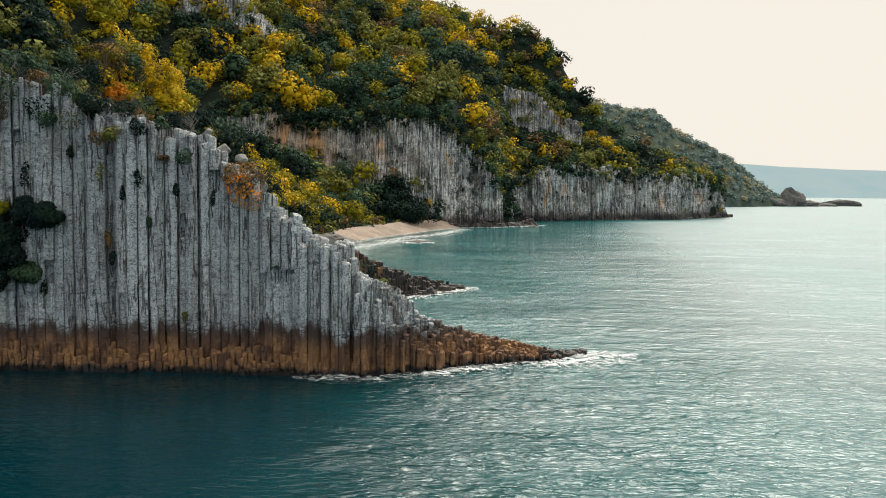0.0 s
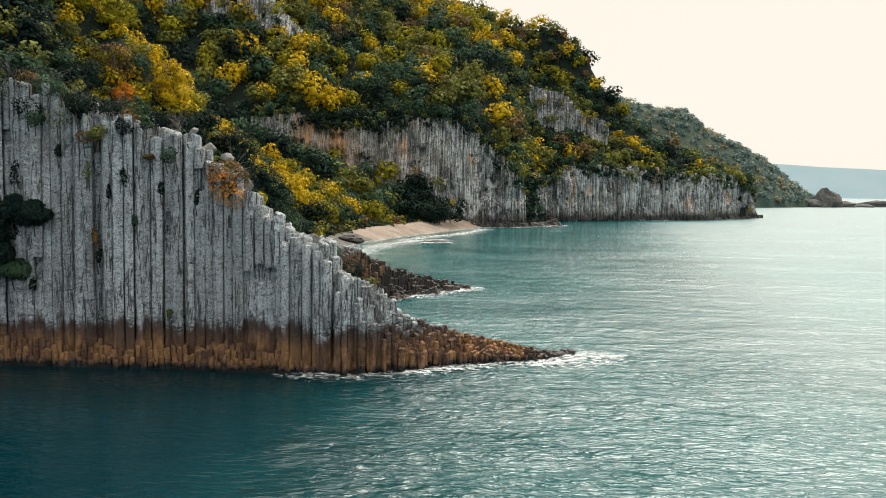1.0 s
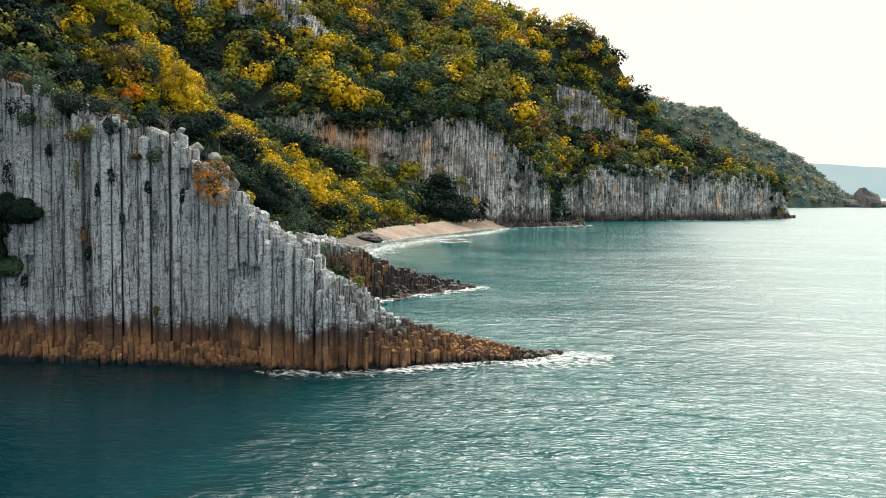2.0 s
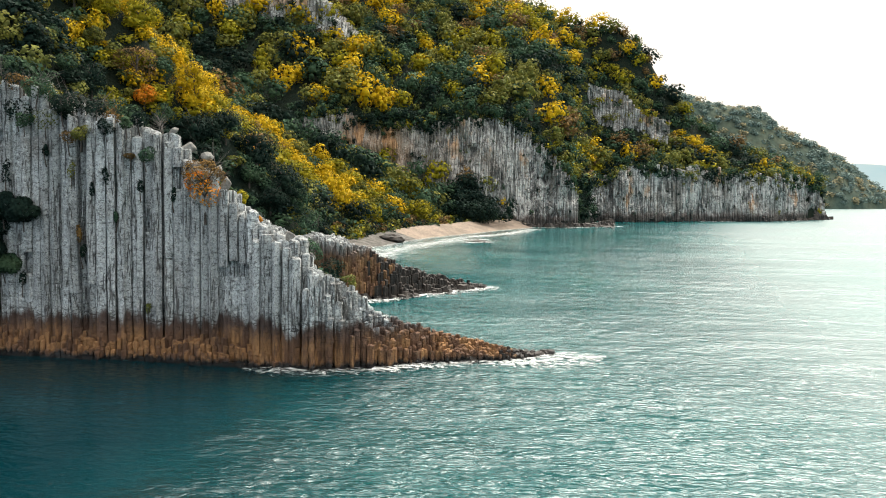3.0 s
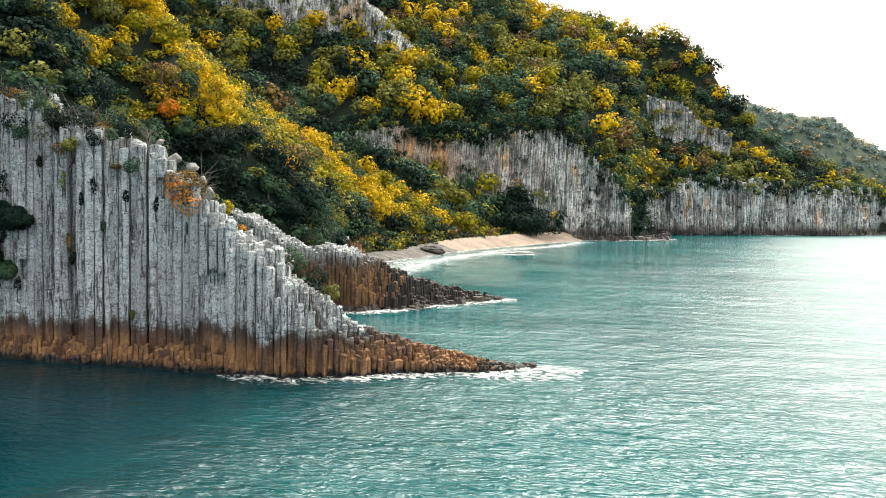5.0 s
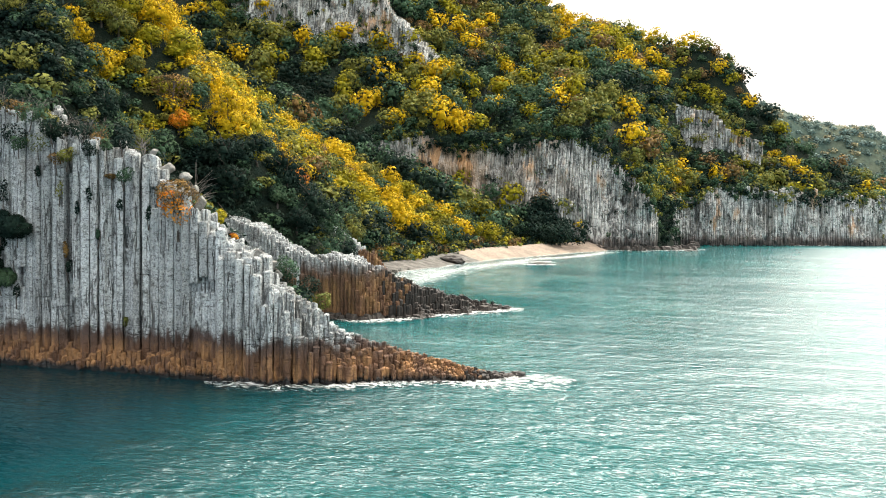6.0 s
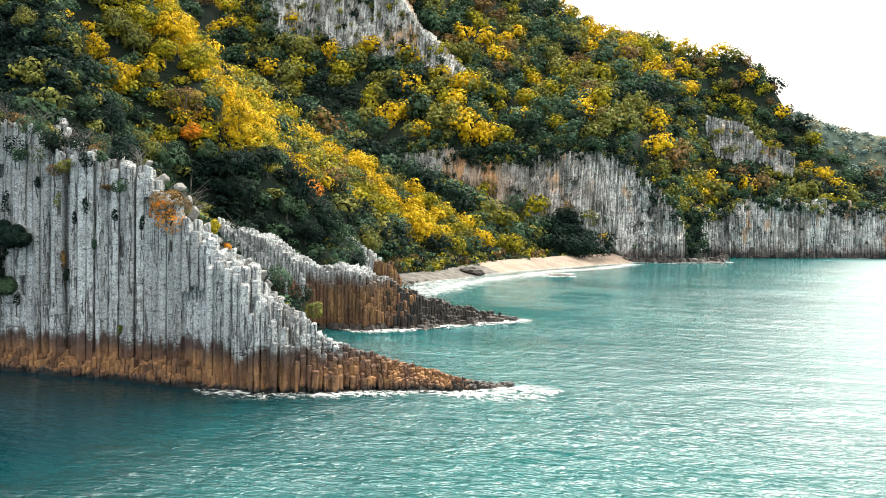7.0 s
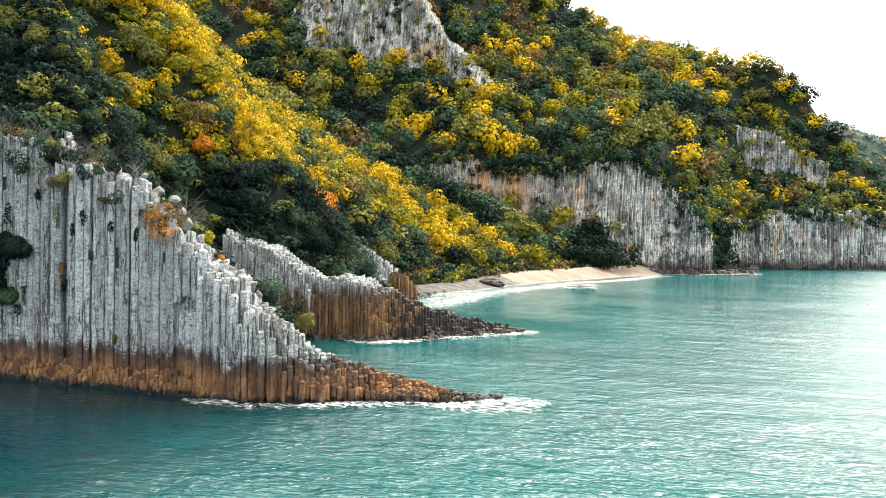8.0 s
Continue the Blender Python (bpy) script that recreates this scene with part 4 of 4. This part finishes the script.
def crag(seed, size, detail=3, rough=0.35):
    """A weathered boulder about the origin, flat-faceted."""
    bm = bmesh.new()
    bmesh.ops.create_icosphere(bm, subdivisions=detail, radius=1.0)
    off = Vector((seed * 3.1, seed * 1.7, seed * 0.9))
    for v in bm.verts:
        n = v.co.normalized()
        f = 1 + rough * noise.noise(n * 1.3 + off) + 0.5 * rough * noise.noise(n * 3.1 + off)
        f = round(f * 9) / 9 * 0.5 + f * 0.5
        v.co = Vector((n.x * size[0], n.y * size[1], n.z * size[2])) * f
    me = bpy.data.meshes.new("crag")
    bm.to_mesh(me)
    bm.free()
    return me


def boulder(name, label, at, size, seed, material, category="rock", group="", turn=0.0, detail=3):
    me = crag(seed, size, detail)
    me.materials.append(material)
    ob = thing(name, label, category, group, at=at, data=me)
    ob.rotation_euler = (0, 0, turn)
    return ob


boulder("islet", "dark dome-shaped rock islet off the far headland", (268, 716, 0), (12, 9, 15), 3, SHINGLE, "islet")
for k, (x, y, sx_, sz_) in enumerate(((285, 730, 14, 5), (305, 745, 12, 3), (332, 772, 20, 5.5), (250, 706, 14, 6))):
    boulder("islet", "low dark rock islet off the far headland", (x, y, 0), (sx_, 6, sz_), 11 + k, SHINGLE, "islet")


def backdrop():
    xs = np.arange(200, 4200, 25.0)
    top = tab(xs, (200, 130), (1000, 128), (1130, 124), (1300, 113), (1600, 105), (1900, 70), (4200, 30)) + 12 * fbm(xs, 0 * xs, 300, 4, 81)
    verts = np.concatenate([np.stack([xs, 0 * xs + 3000, 0 * xs - 5], -1), np.stack([xs, 0 * xs + 3300, top], -1)])
    return verts, grid_faces(len(xs), 2)


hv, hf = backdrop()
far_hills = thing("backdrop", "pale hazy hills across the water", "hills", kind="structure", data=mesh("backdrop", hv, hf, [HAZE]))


# ---- wet rocks, boulders and fallen blocks ----
def rock_scatter(name, label, spots, seed, material):
    """Many broken rocks in one mesh; spots: x, y, size."""
    rng, made = random.Random(seed), Joined()
    for x, y, r in spots:
        n = rng.choice((5, 6, 7))
        h = r * rng.uniform(0.5, 1.0)
        a0, lean = rng.uniform(0, 6), rng.uniform(-0.4, 0.4) * r
        rings = [(1.0, -0.6), (1.05, 0.15 * h), (rng.uniform(0.55, 0.8), h)]
        verts = [(r * k * rng.uniform(0.8, 1.15) * math.cos(a0 + 6.2832 * i / n) + lean * (z > 0.3 * h), r * k * rng.uniform(0.8, 1.15) * math.sin(a0 + 6.2832 * i / n),
                  z + rng.uniform(-0.15, 0.15) * r) for k, z in rings for i in range(n)]
        faces = [(j * n + i, j * n + (i + 1) % n, (j + 1) * n + (i + 1) % n, (j + 1) * n + i) for j in range(2) for i in range(n)]
        made.add(verts, faces + [tuple(range(2 * n, 3 * n))], x, y)
    return thing(name, label, "rocks", kind="stuff", data=mesh(name, made.verts, made.faces, [material]))


def along(points, step, spread, sizes, rng):
    spots = []
    for (xa, ya), (xb, yb) in zip(points, points[1:]):
        n = max(int(math.hypot(xb - xa, yb - ya) / step), 1)
        for k in range(n):
            t = (k + rng.random()) / n
            spots.append((xa + (xb - xa) * t + rng.uniform(-spread, spread), ya + (yb - ya) * t + rng.uniform(-spread, spread), rng.uniform(*sizes)))
    return spots


rng = random.Random(55)
rock_scatter("wet_rock", "black wave-washed rocks at the headland tip", along([(2.5, 48.6), (6, 50.3), (7.6, 51.4)], 0.22, 0.45, (0.18, 0.42), rng), 1, WETROCK)
rock_scatter("wet_rock", "black wet rocks along the foot of the headland", along([(-15.5, 71.4), (-11.2, 71.2), (-8, 73.4), (-5.5, 77.2), (-3.2, 81.5), (-0.8, 84.8)], 0.2, 0.7, (0.25, 0.6), rng), 2, WETROCK)
rock_scatter("wet_rock", "dark rock shelf at the foot of the cliff", along([(-14, 229), (-4, 227.5), (4, 229), (12, 238), (18, 247)], 0.55, 1.6, (0.6, 1.5), rng), 3, WETROCK)
rock_scatter("wet_rock", "dark rocks at the foot of the far cliff", along([(19, 262), (18, 285), (30, 291), (54, 307), (78, 322), (100, 348), (110, 364)], 1.2, 1.2, (0.6, 1.4), rng), 4, WETROCK)
rock_scatter("shingle_stone", "grey boulders and cobbles along the back of the beach", along([(-27, 118), (-28.5, 128), (-27, 140), (-26.5, 152), (-25.5, 165)], 0.16, 1.6, (0.15, 0.5), rng), 5, SHINGLE)
boulder("boulder", "dark boulder lying on the beach", (-24.6, 150.5, 0.6), (2.4, 1.6, 0.9), 31, WETROCK)
boulder("boulder", "small dark boulder on the sand", (-20.0, 190, 1.2), (1.0, 0.8, 0.6), 35, WETROCK, detail=2)
boulder("surf_rock", "low black rock awash in the surf", (-9.7, 158, 0.0), (2.6, 1.3, 0.45), 33, WETROCK)
boulder("surf_rock", "low black rock awash in the surf", (16.5, 238, 0.0), (2.8, 1.3, 0.5), 36, WETROCK)
boulder("boulder", "pale rounded boulder on the column tops", (-12.6, 46.8, 11.6), (0.36, 0.3, 0.25), 41, STONE, turn=0.4, detail=2)
for k, (x, y, z, r) in enumerate(((-20.6, 50.5, 16.6, 0.7), (-19.4, 49.8, 15.2, 0.55), (-18.3, 49.6, 14.6, 0.5), (-24.5, 49.5, 16.6, 0.8), (-22.6, 49.2, 15.9, 0.6))):
    boulder("boulder", "pale lichen rock among dark shrubs", (x, y, float(land(x, y)) + 0.5 * r), (r, r * 0.8, r * 1.1), 61 + k, STONE, turn=k * 0.9, detail=2)


def fallen_block(x, y, z, length, radius, tilt, turn):
    rng = random.Random(int(1000 * (x + y)))
    verts, faces = column(rng, radius, -length / 2, length / 2, 1)
    n = len(verts) // 3
    ob = thing("fallen_column", "pale broken basalt block leaning on the column tops", "rock", "fallen blocks", at=(x, y, z),
               data=mesh("fallen_column", verts, faces + [tuple(range(n - 1, -1, -1))], [STONE]))
    ob.rotation_euler = (0, radians(tilt), radians(turn))


for spec in ((-7.7, 46.6, 6.9, 0.95, 0.36, 38, 20), (-7.15, 46.5, 6.4, 1.0, 0.3, 30, 10), (-6.75, 46.4, 6.1, 1.3, 0.33, 24, 0),
             (-7.35, 46.2, 5.8, 0.8, 0.3, 15, -20), (-6.3, 46.5, 5.8, 0.7, 0.27, 42, 15), (-14.4, 45.9, 12.7, 1.1, 0.2, 35, 5), (-13.5, 46.2, 12.0, 0.8, 0.3, 55, 30),
             (-12.0, 46.6, 10.7, 0.9, 0.3, 65, -10), (-11.3, 46.4, 10.0, 0.7, 0.28, 30, 40)):
    fallen_block(*spec)


# ---- shrubs that cling to the rock ----
def shrub(x, y, z, w, h, kind, label, seed, count=700, leaf=0.07):
    rs, rng = np.random.default_rng(seed), random.Random(seed)
    ob = thing("shrub", label, "shrub", "shrubs on the cliff", at=(x, y, z))
    t = trunk(rng, h * 0.4, 0.04, 3, w * 0.1)
    part("stem", mesh("stem", t.verts, t.faces, [BARK]), ob)
    q, lobes, way = crown(rs, w, h, 9, count, leaf)
    up = np.array((0, 0, h * 0.3))
    part("crown", foliage([(q + up, lobes[:0], way, 0)], [LEAF[kind]]), ob)


IVY = "dark evergreen shrub clinging to the column face"
for k, (x, z, w, h, kind, label) in enumerate((
        (-25.6, 7.6, 2.8, 2.6, DARK, IVY), (-24.4, 6.0, 2.6, 2.4, DARK, IVY), (-25.4, 4.9, 2.2, 2.2, DARK, IVY), (-22.4, 8.2, 2.4, 1.7, DARK, IVY), (-23.6, 8.4, 2.2, 1.9, DARK, IVY), (-24.6, 7.0, 2.6, 2.4, DARK, IVY),
        (-27.0, 6.2, 3.0, 3.4, DARK, IVY), (-26.3, 3.9, 2.4, 2.2, DARK, IVY), (-26.6, 8.9, 2.6, 2.2, DARK, IVY), (-23.6, 5.2, 1.8, 1.6, GREEN, IVY), (-24.9, 8.7, 1.5, 1.0, LIME, "yellowing shrub rooted in the column face"),
        (-19.6, 10.5, 0.8, 0.9, OLIVE, "olive tuft rooted in the column face"), (-17.5, 10.2, 0.8, 0.9, DARK, IVY),
        (-19.2, 6.8, 0.55, 0.9, RUSSET, "russet tuft rooted in the column face"), (-19.0, 5.9, 0.7, 0.8, DARK, IVY), (-15.5, 9.7, 0.5, 0.7, DARK, IVY),
        (-13.5, 9.2, 0.5, 0.8, DARK, IVY), (-22.7, 4.2, 0.8, 0.9, DARK, IVY), (-15.1, 2.8, 0.5, 0.5, OLIVE, "olive tuft rooted in the column face"),
        (-18.4, 9.4, 0.5, 0.7, DARK, IVY), (-23.6, 10.2, 0.9, 1.2, DARK, IVY), (-21.1, 11.6, 0.6, 0.6, DARK, IVY), (-17.0, 7.9, 0.4, 0.5, GREEN, "green tuft in a crack"))):
    shrub(x, float(shore_near(x)) + (0.4 if w > 1.4 else 0.6), z - 0.3 * h, w * (1.0 if w > 1.4 else 0.75), h * (1.1 if w > 1.4 else 1.6), kind, label, 300 + k, 2600 if w > 1.4 else 170, max(0.08, 0.042 * w))
for k, (x, y, z, w, h, kind, label) in enumerate((
        (-7.4, 50.2, 5.3, 2.4, 2.2, GREEN, "green shrub behind the column tops"), (-6.2, 50.3, 4.3, 2.3, 1.9, DARK, "dark shrub behind the column tops"),
        (-5.2, 50.4, 3.5, 2.0, 1.7, OLIVE, "olive shrub behind the column tops"), (-8.0, 50.2, 4.8, 1.8, 1.6, DARK, "dark shrub behind the column tops"),
        (-10.1, 48.2, 7.4, 1.0, 1.1, ORANGE, "russet-orange shrub on the column tops"), (-11.2, 48.2, 8.6, 1.4, 1.5, LIME, "yellow-green shrub on the column tops"),
        (-9.4, 47.6, 7.2, 0.8, 0.7, GOLD, "small yellow shrub on the column tops"))):
    shrub(x, y, z, w, h, kind, label, 340 + k, 900)

rng = random.Random(63)
for k in range(64):
    x = -31.5 + 16.5 * rng.random() ** 1.2
    d = rng.uniform(0.15, 0.8) if k % 2 else rng.uniform(0.8, 2.6)
    w = rng.uniform(1.0, 2.4) * tab(x, (-24, 1.15), (-16, 0.75))
    kind = rng.choice((DARK, DARK, DARK, GREEN, OLIVE, RUSSET))
    shrub(x, float(shore_near(x)) + d, float(top_near(x)) + 0.35 - rng.uniform(0.0, 2.2 if d < 0.85 else 0.3), w, w * rng.uniform(0.7, 1.1), kind,
          {DARK: "dark evergreen shrub on the column tops", GREEN: "green shrub on the column tops", OLIVE: "olive shrub on the column tops",
           RUSSET: "brown withered shrub on the column tops"}[kind], 400 + k, 420 if kind != RUSSET else 240, 0.075)


def thin_tree(x, y, z):
    """A slight, half-bare autumn tree that hangs on the cliff edge."""
    rs, rng = np.random.default_rng(8), random.Random(8)
    ob = thing("tree", "half-bare orange autumn tree rooted on the cliff edge", "tree", at=(x, y, z))
    t = trunk(rng, 1.9, 0.09, 16, 1.3)
    part("trunk", mesh("trunk", t.verts, t.faces, [BARK]), ob)
    for kind, n, w, up in ((RUSSET, 1100, 3.0, 2.1), (ORANGE, 560, 2.9, 1.4)):
        q = crown(rs, w, 2.6, 9, n, 0.085)[0] + (0, 0, up)
        part("crown", mesh("crown", q.reshape(-1, 3), np.arange(n * 4).reshape(-1, 4), [LEAF[kind]]), ob)


thin_tree(-11.9, 45.0, 8.3)


def bare_shrub(x, y, z, size, seed):
    """A leafless, many-stemmed shrub of grey twigs."""
    rng = random.Random(seed)
    ob = thing("bare_shrub", "leafless grey-brown shrub of tangled twigs above the columns", "shrub", "bare shrubs", at=(x, y, z))
    for _ in range(rng.choice((3, 4, 5))):
        t = trunk(rng, size * rng.uniform(0.6, 1.0), 0.035, 9, size * rng.uniform(0.35, 0.6))
        stem = part("stem", mesh("stem", t.verts, t.faces, [TWIG]), ob)
        stem.rotation_euler = (rng.uniform(-0.5, 0.5), rng.uniform(-0.5, 0.5), rng.uniform(0, 6.28))


rng = random.Random(71)
for k in range(26):
    x = rng.uniform(-27.0, -13.0)
    y = float(shore_near(x)) + rng.uniform(1.2, 5.5)
    z = max(float(land(x, y)), float(top_near(x)) - 0.3 if y < float(shore_near(x)) + 3 else 0)
    bare_shrub(x, y, z, rng.uniform(1.2, 2.4), 700 + k)

def cliff_front(x, z):
    """Where the face of the bay's cliffs stands."""
    if x < 11.5:
        return float(cliff_line(x)) - 3.8 + float(relief(x, z, float(cliff_foot(x)) - 1.5, 3))
    return float(cliff_line(x)) - 4.2 + float(relief(x, z, float(cliff_foot(x)) - 1.5, 8))


hang = []
rng = random.Random(91)
for k in range(170):
    x, f = rng.uniform(-131, -60), rng.random()
    w = rng.uniform(1.6, 4.0)
    foot = float(land(x, 252.0))
    z = foot * (1 - f) + float(land(x, 262.5)) * f - 1
    hang.append((x, 253.2 + float(relief(x, z, foot - 1.5, 13)), z - 0.4 * w, w, w * 1.2, rng.choice((DARK, GREEN, OLIVE, LIME))))
for x in list(np.arange(-64, 10, 1.5)) + list(np.arange(14, 107, 1.9)):
    z0, z1 = float(cliff_foot(x)), float(cliff_top(x))
    z = z0 + (z1 - z0) * rng.random() ** 0.7 * 0.92
    w = rng.uniform(0.8, 2.2)
    hang.append((x, cliff_front(x, z) + rng.uniform(-0.2, 0.5), z - 0.5 * w, w, w * rng.uniform(0.8, 1.8), rng.choice((DARK, DARK, GREEN, OLIVE))))
for x in list(np.arange(-66, 9, 0.55)) + list(np.arange(13, 107, 0.65)):
    n = float(fbm(x, 5.0, 9, 3, 95)) + 0.5
    w = rng.uniform(2.0, 4.8)
    z = float(cliff_top(x)) - rng.random() ** 1.4 * (1.0 + 8.0 * n * n)
    hang.append((x, cliff_front(x, z) + rng.uniform(-0.3, 1.4), z - 0.4 * w, w, w * rng.uniform(0.8, 1.3), rng.choice((DARK, DARK, DARK, GREEN, GREEN, OLIVE))))
for x in list(np.arange(-66, 9, 0.9)) + list(np.arange(13, 107, 1.0)):
    w = rng.uniform(2.4, 5.0)
    z = float(cliff_top(x))
    hang.append((x, cliff_front(x, z) + rng.uniform(0.0, 3.5), z + rng.uniform(-1.8, 0.6) - 0.2 * w, w, w * rng.uniform(0.7, 1.1), rng.choice((DARK, DARK, GREEN, GREEN, OLIVE, LIME))))
for k in range(70):                           # the gully between the two cliffs
    x, z = rng.uniform(6.8, 14.5), rng.uniform(1.5, 15.0)
    w = rng.uniform(2.0, 4.5)
    hang.append((x, 238.5 + 2.0 * (x - 6.8) + 0.6 * z, z - 0.4 * w, w, w * rng.uniform(0.8, 1.2), rng.choice((DARK, DARK, DARK, GREEN))))
for k in range(26):                           # round the small rock face on the far hill
    x = rng.uniform(9.5, 42)
    z = float(tab(x, (9, 51), (24, 48), (29, 41), (42, 36))) - rng.choice((0.0, 0.5, 1.0, 9.0, 10.0, 5.0)) * rng.uniform(0.8, 1.2)
    w = rng.uniform(2.0, 4.5)
    hang.append((x, 316.0 + 0.1 * x + float(relief(x, z, float(land(x, 316.0 + 0.1 * x)) - 2.0, 17)), z - 0.4 * w, w, w * rng.uniform(0.8, 1.2), rng.choice((DARK, GREEN, OLIVE, LIME))))
wood("cliff_shrubs", "dark shrubs rooted on the ledges of the bay cliffs", hang, SHRUBS, 12)


# ---- foam ----
def foam(points, width, seed, strength=1.0):
    """A torn ribbon of foam along a line, thick at its middle; points: x, y."""
    rng = random.Random(seed)
    p = np.array(points, float)
    seg = np.concatenate([[0], np.cumsum(np.hypot(*np.diff(p, axis=0).T))])
    n = max(int(seg[-1] / 0.5), 4)
    s_ = np.linspace(0, seg[-1], n)
    x, y = np.interp(s_, seg, p[:, 0]), np.interp(s_, seg, p[:, 1])
    dx, dy = np.gradient(x), np.gradient(y)
    ln = np.hypot(dx, dy)
    t = np.linspace(-1, 1, 11)
    wid = 2.1 * width * (0.5 + 0.9 * (fbm(s_, 0 * s_, 4, 3, seed) + 0.5)) * np.clip(np.minimum(s_, seg[-1] - s_) / 1.5 + 0.15, 0, 1)
    X = x[:, None] - (dy / ln)[:, None] * t * wid[:, None]
    Y = y[:, None] + (dx / ln)[:, None] * t * wid[:, None]
    cover = (1 - np.abs(t)[None, :] ** 1.5) * strength + 0 * X
    Z = wave_height(X, Y) * smooth(140, 70, np.hypot(X - 10, Y - 40)) + 0.05 + 0.22 * np.clip(cover, 0, 1) * (fbm(X, Y, 1.1, 3, seed + 1) + 0.3)
    me = mesh("sea_foam", np.stack([X, Y, Z], -1).reshape(-1, 3), grid_faces(11, n), [FOAM], smooth=True)
    at = me.attributes.new("cover", 'FLOAT', 'POINT')
    at.data.foreach_set("value", cover.astype(np.float32).ravel())
    thing("sea_foam", "white broken foam where waves wash the shore", "foam", kind="stuff", data=me)


foam([(-9, 43.2), (-6.5, 43.1), (-4, 43.8), (-1.2, 45.4), (1.2, 46.9), (4.5, 48.3), (6.8, 49.8)], 0.6, 1, 0.7)
foam([(4.0, 47.6), (6.6, 49.2), (8.8, 50.4), (10.6, 51.1)], 1.8, 2, 0.9)
foam([(-2.5, 44.2), (0.5, 46.0), (2.5, 46.8)], 0.6, 3, 0.9)
foam([(-13, 70.5), (-10.5, 70.2), (-8, 72), (-6, 75.5)], 0.7, 4, 1.0)
foam([(-6.5, 75), (-3.5, 80), (-1.0, 84), (1.0, 85.5)], 1.3, 5, 1.0)
foam([(-27, 108), (-24, 107), (-22.5, 113), (-23, 124), (-22.5, 136)], 2.6, 6, 0.7)
foam([(-25.6, 122), (-25.2, 132), (-23.4, 140), (-22.6, 153), (-20.0, 168), (-14.2, 188), (-8.8, 207), (-3, 221)], 1.2, 7, 0.65)
foam([(-20.3, 103), (-19, 109), (-19.4, 124), (-19.5, 139), (-17.5, 150), (-14.2, 160), (-9, 167)], 2.4, 8, 0.85)
foam([(-17.5, 160), (-12, 176), (-6.8, 188), (-1.8, 217)], 1.8, 14, 0.9)
foam([(-12.5, 155), (-9.8, 156.5), (-7, 158.5)], 1.7, 9, 1.15)
foam([(-10, 221), (-2, 224.5), (5, 225), (12, 234), (17, 240)], 0.9, 10, 0.95)
foam([(14, 234), (18, 241), (21, 246)], 1.3, 11, 0.9)
foam([(48, 303), (56, 305), (64, 309)], 0.9, 12, 0.9)
foam([(88, 332), (96, 342)], 0.8, 13, 0.9)
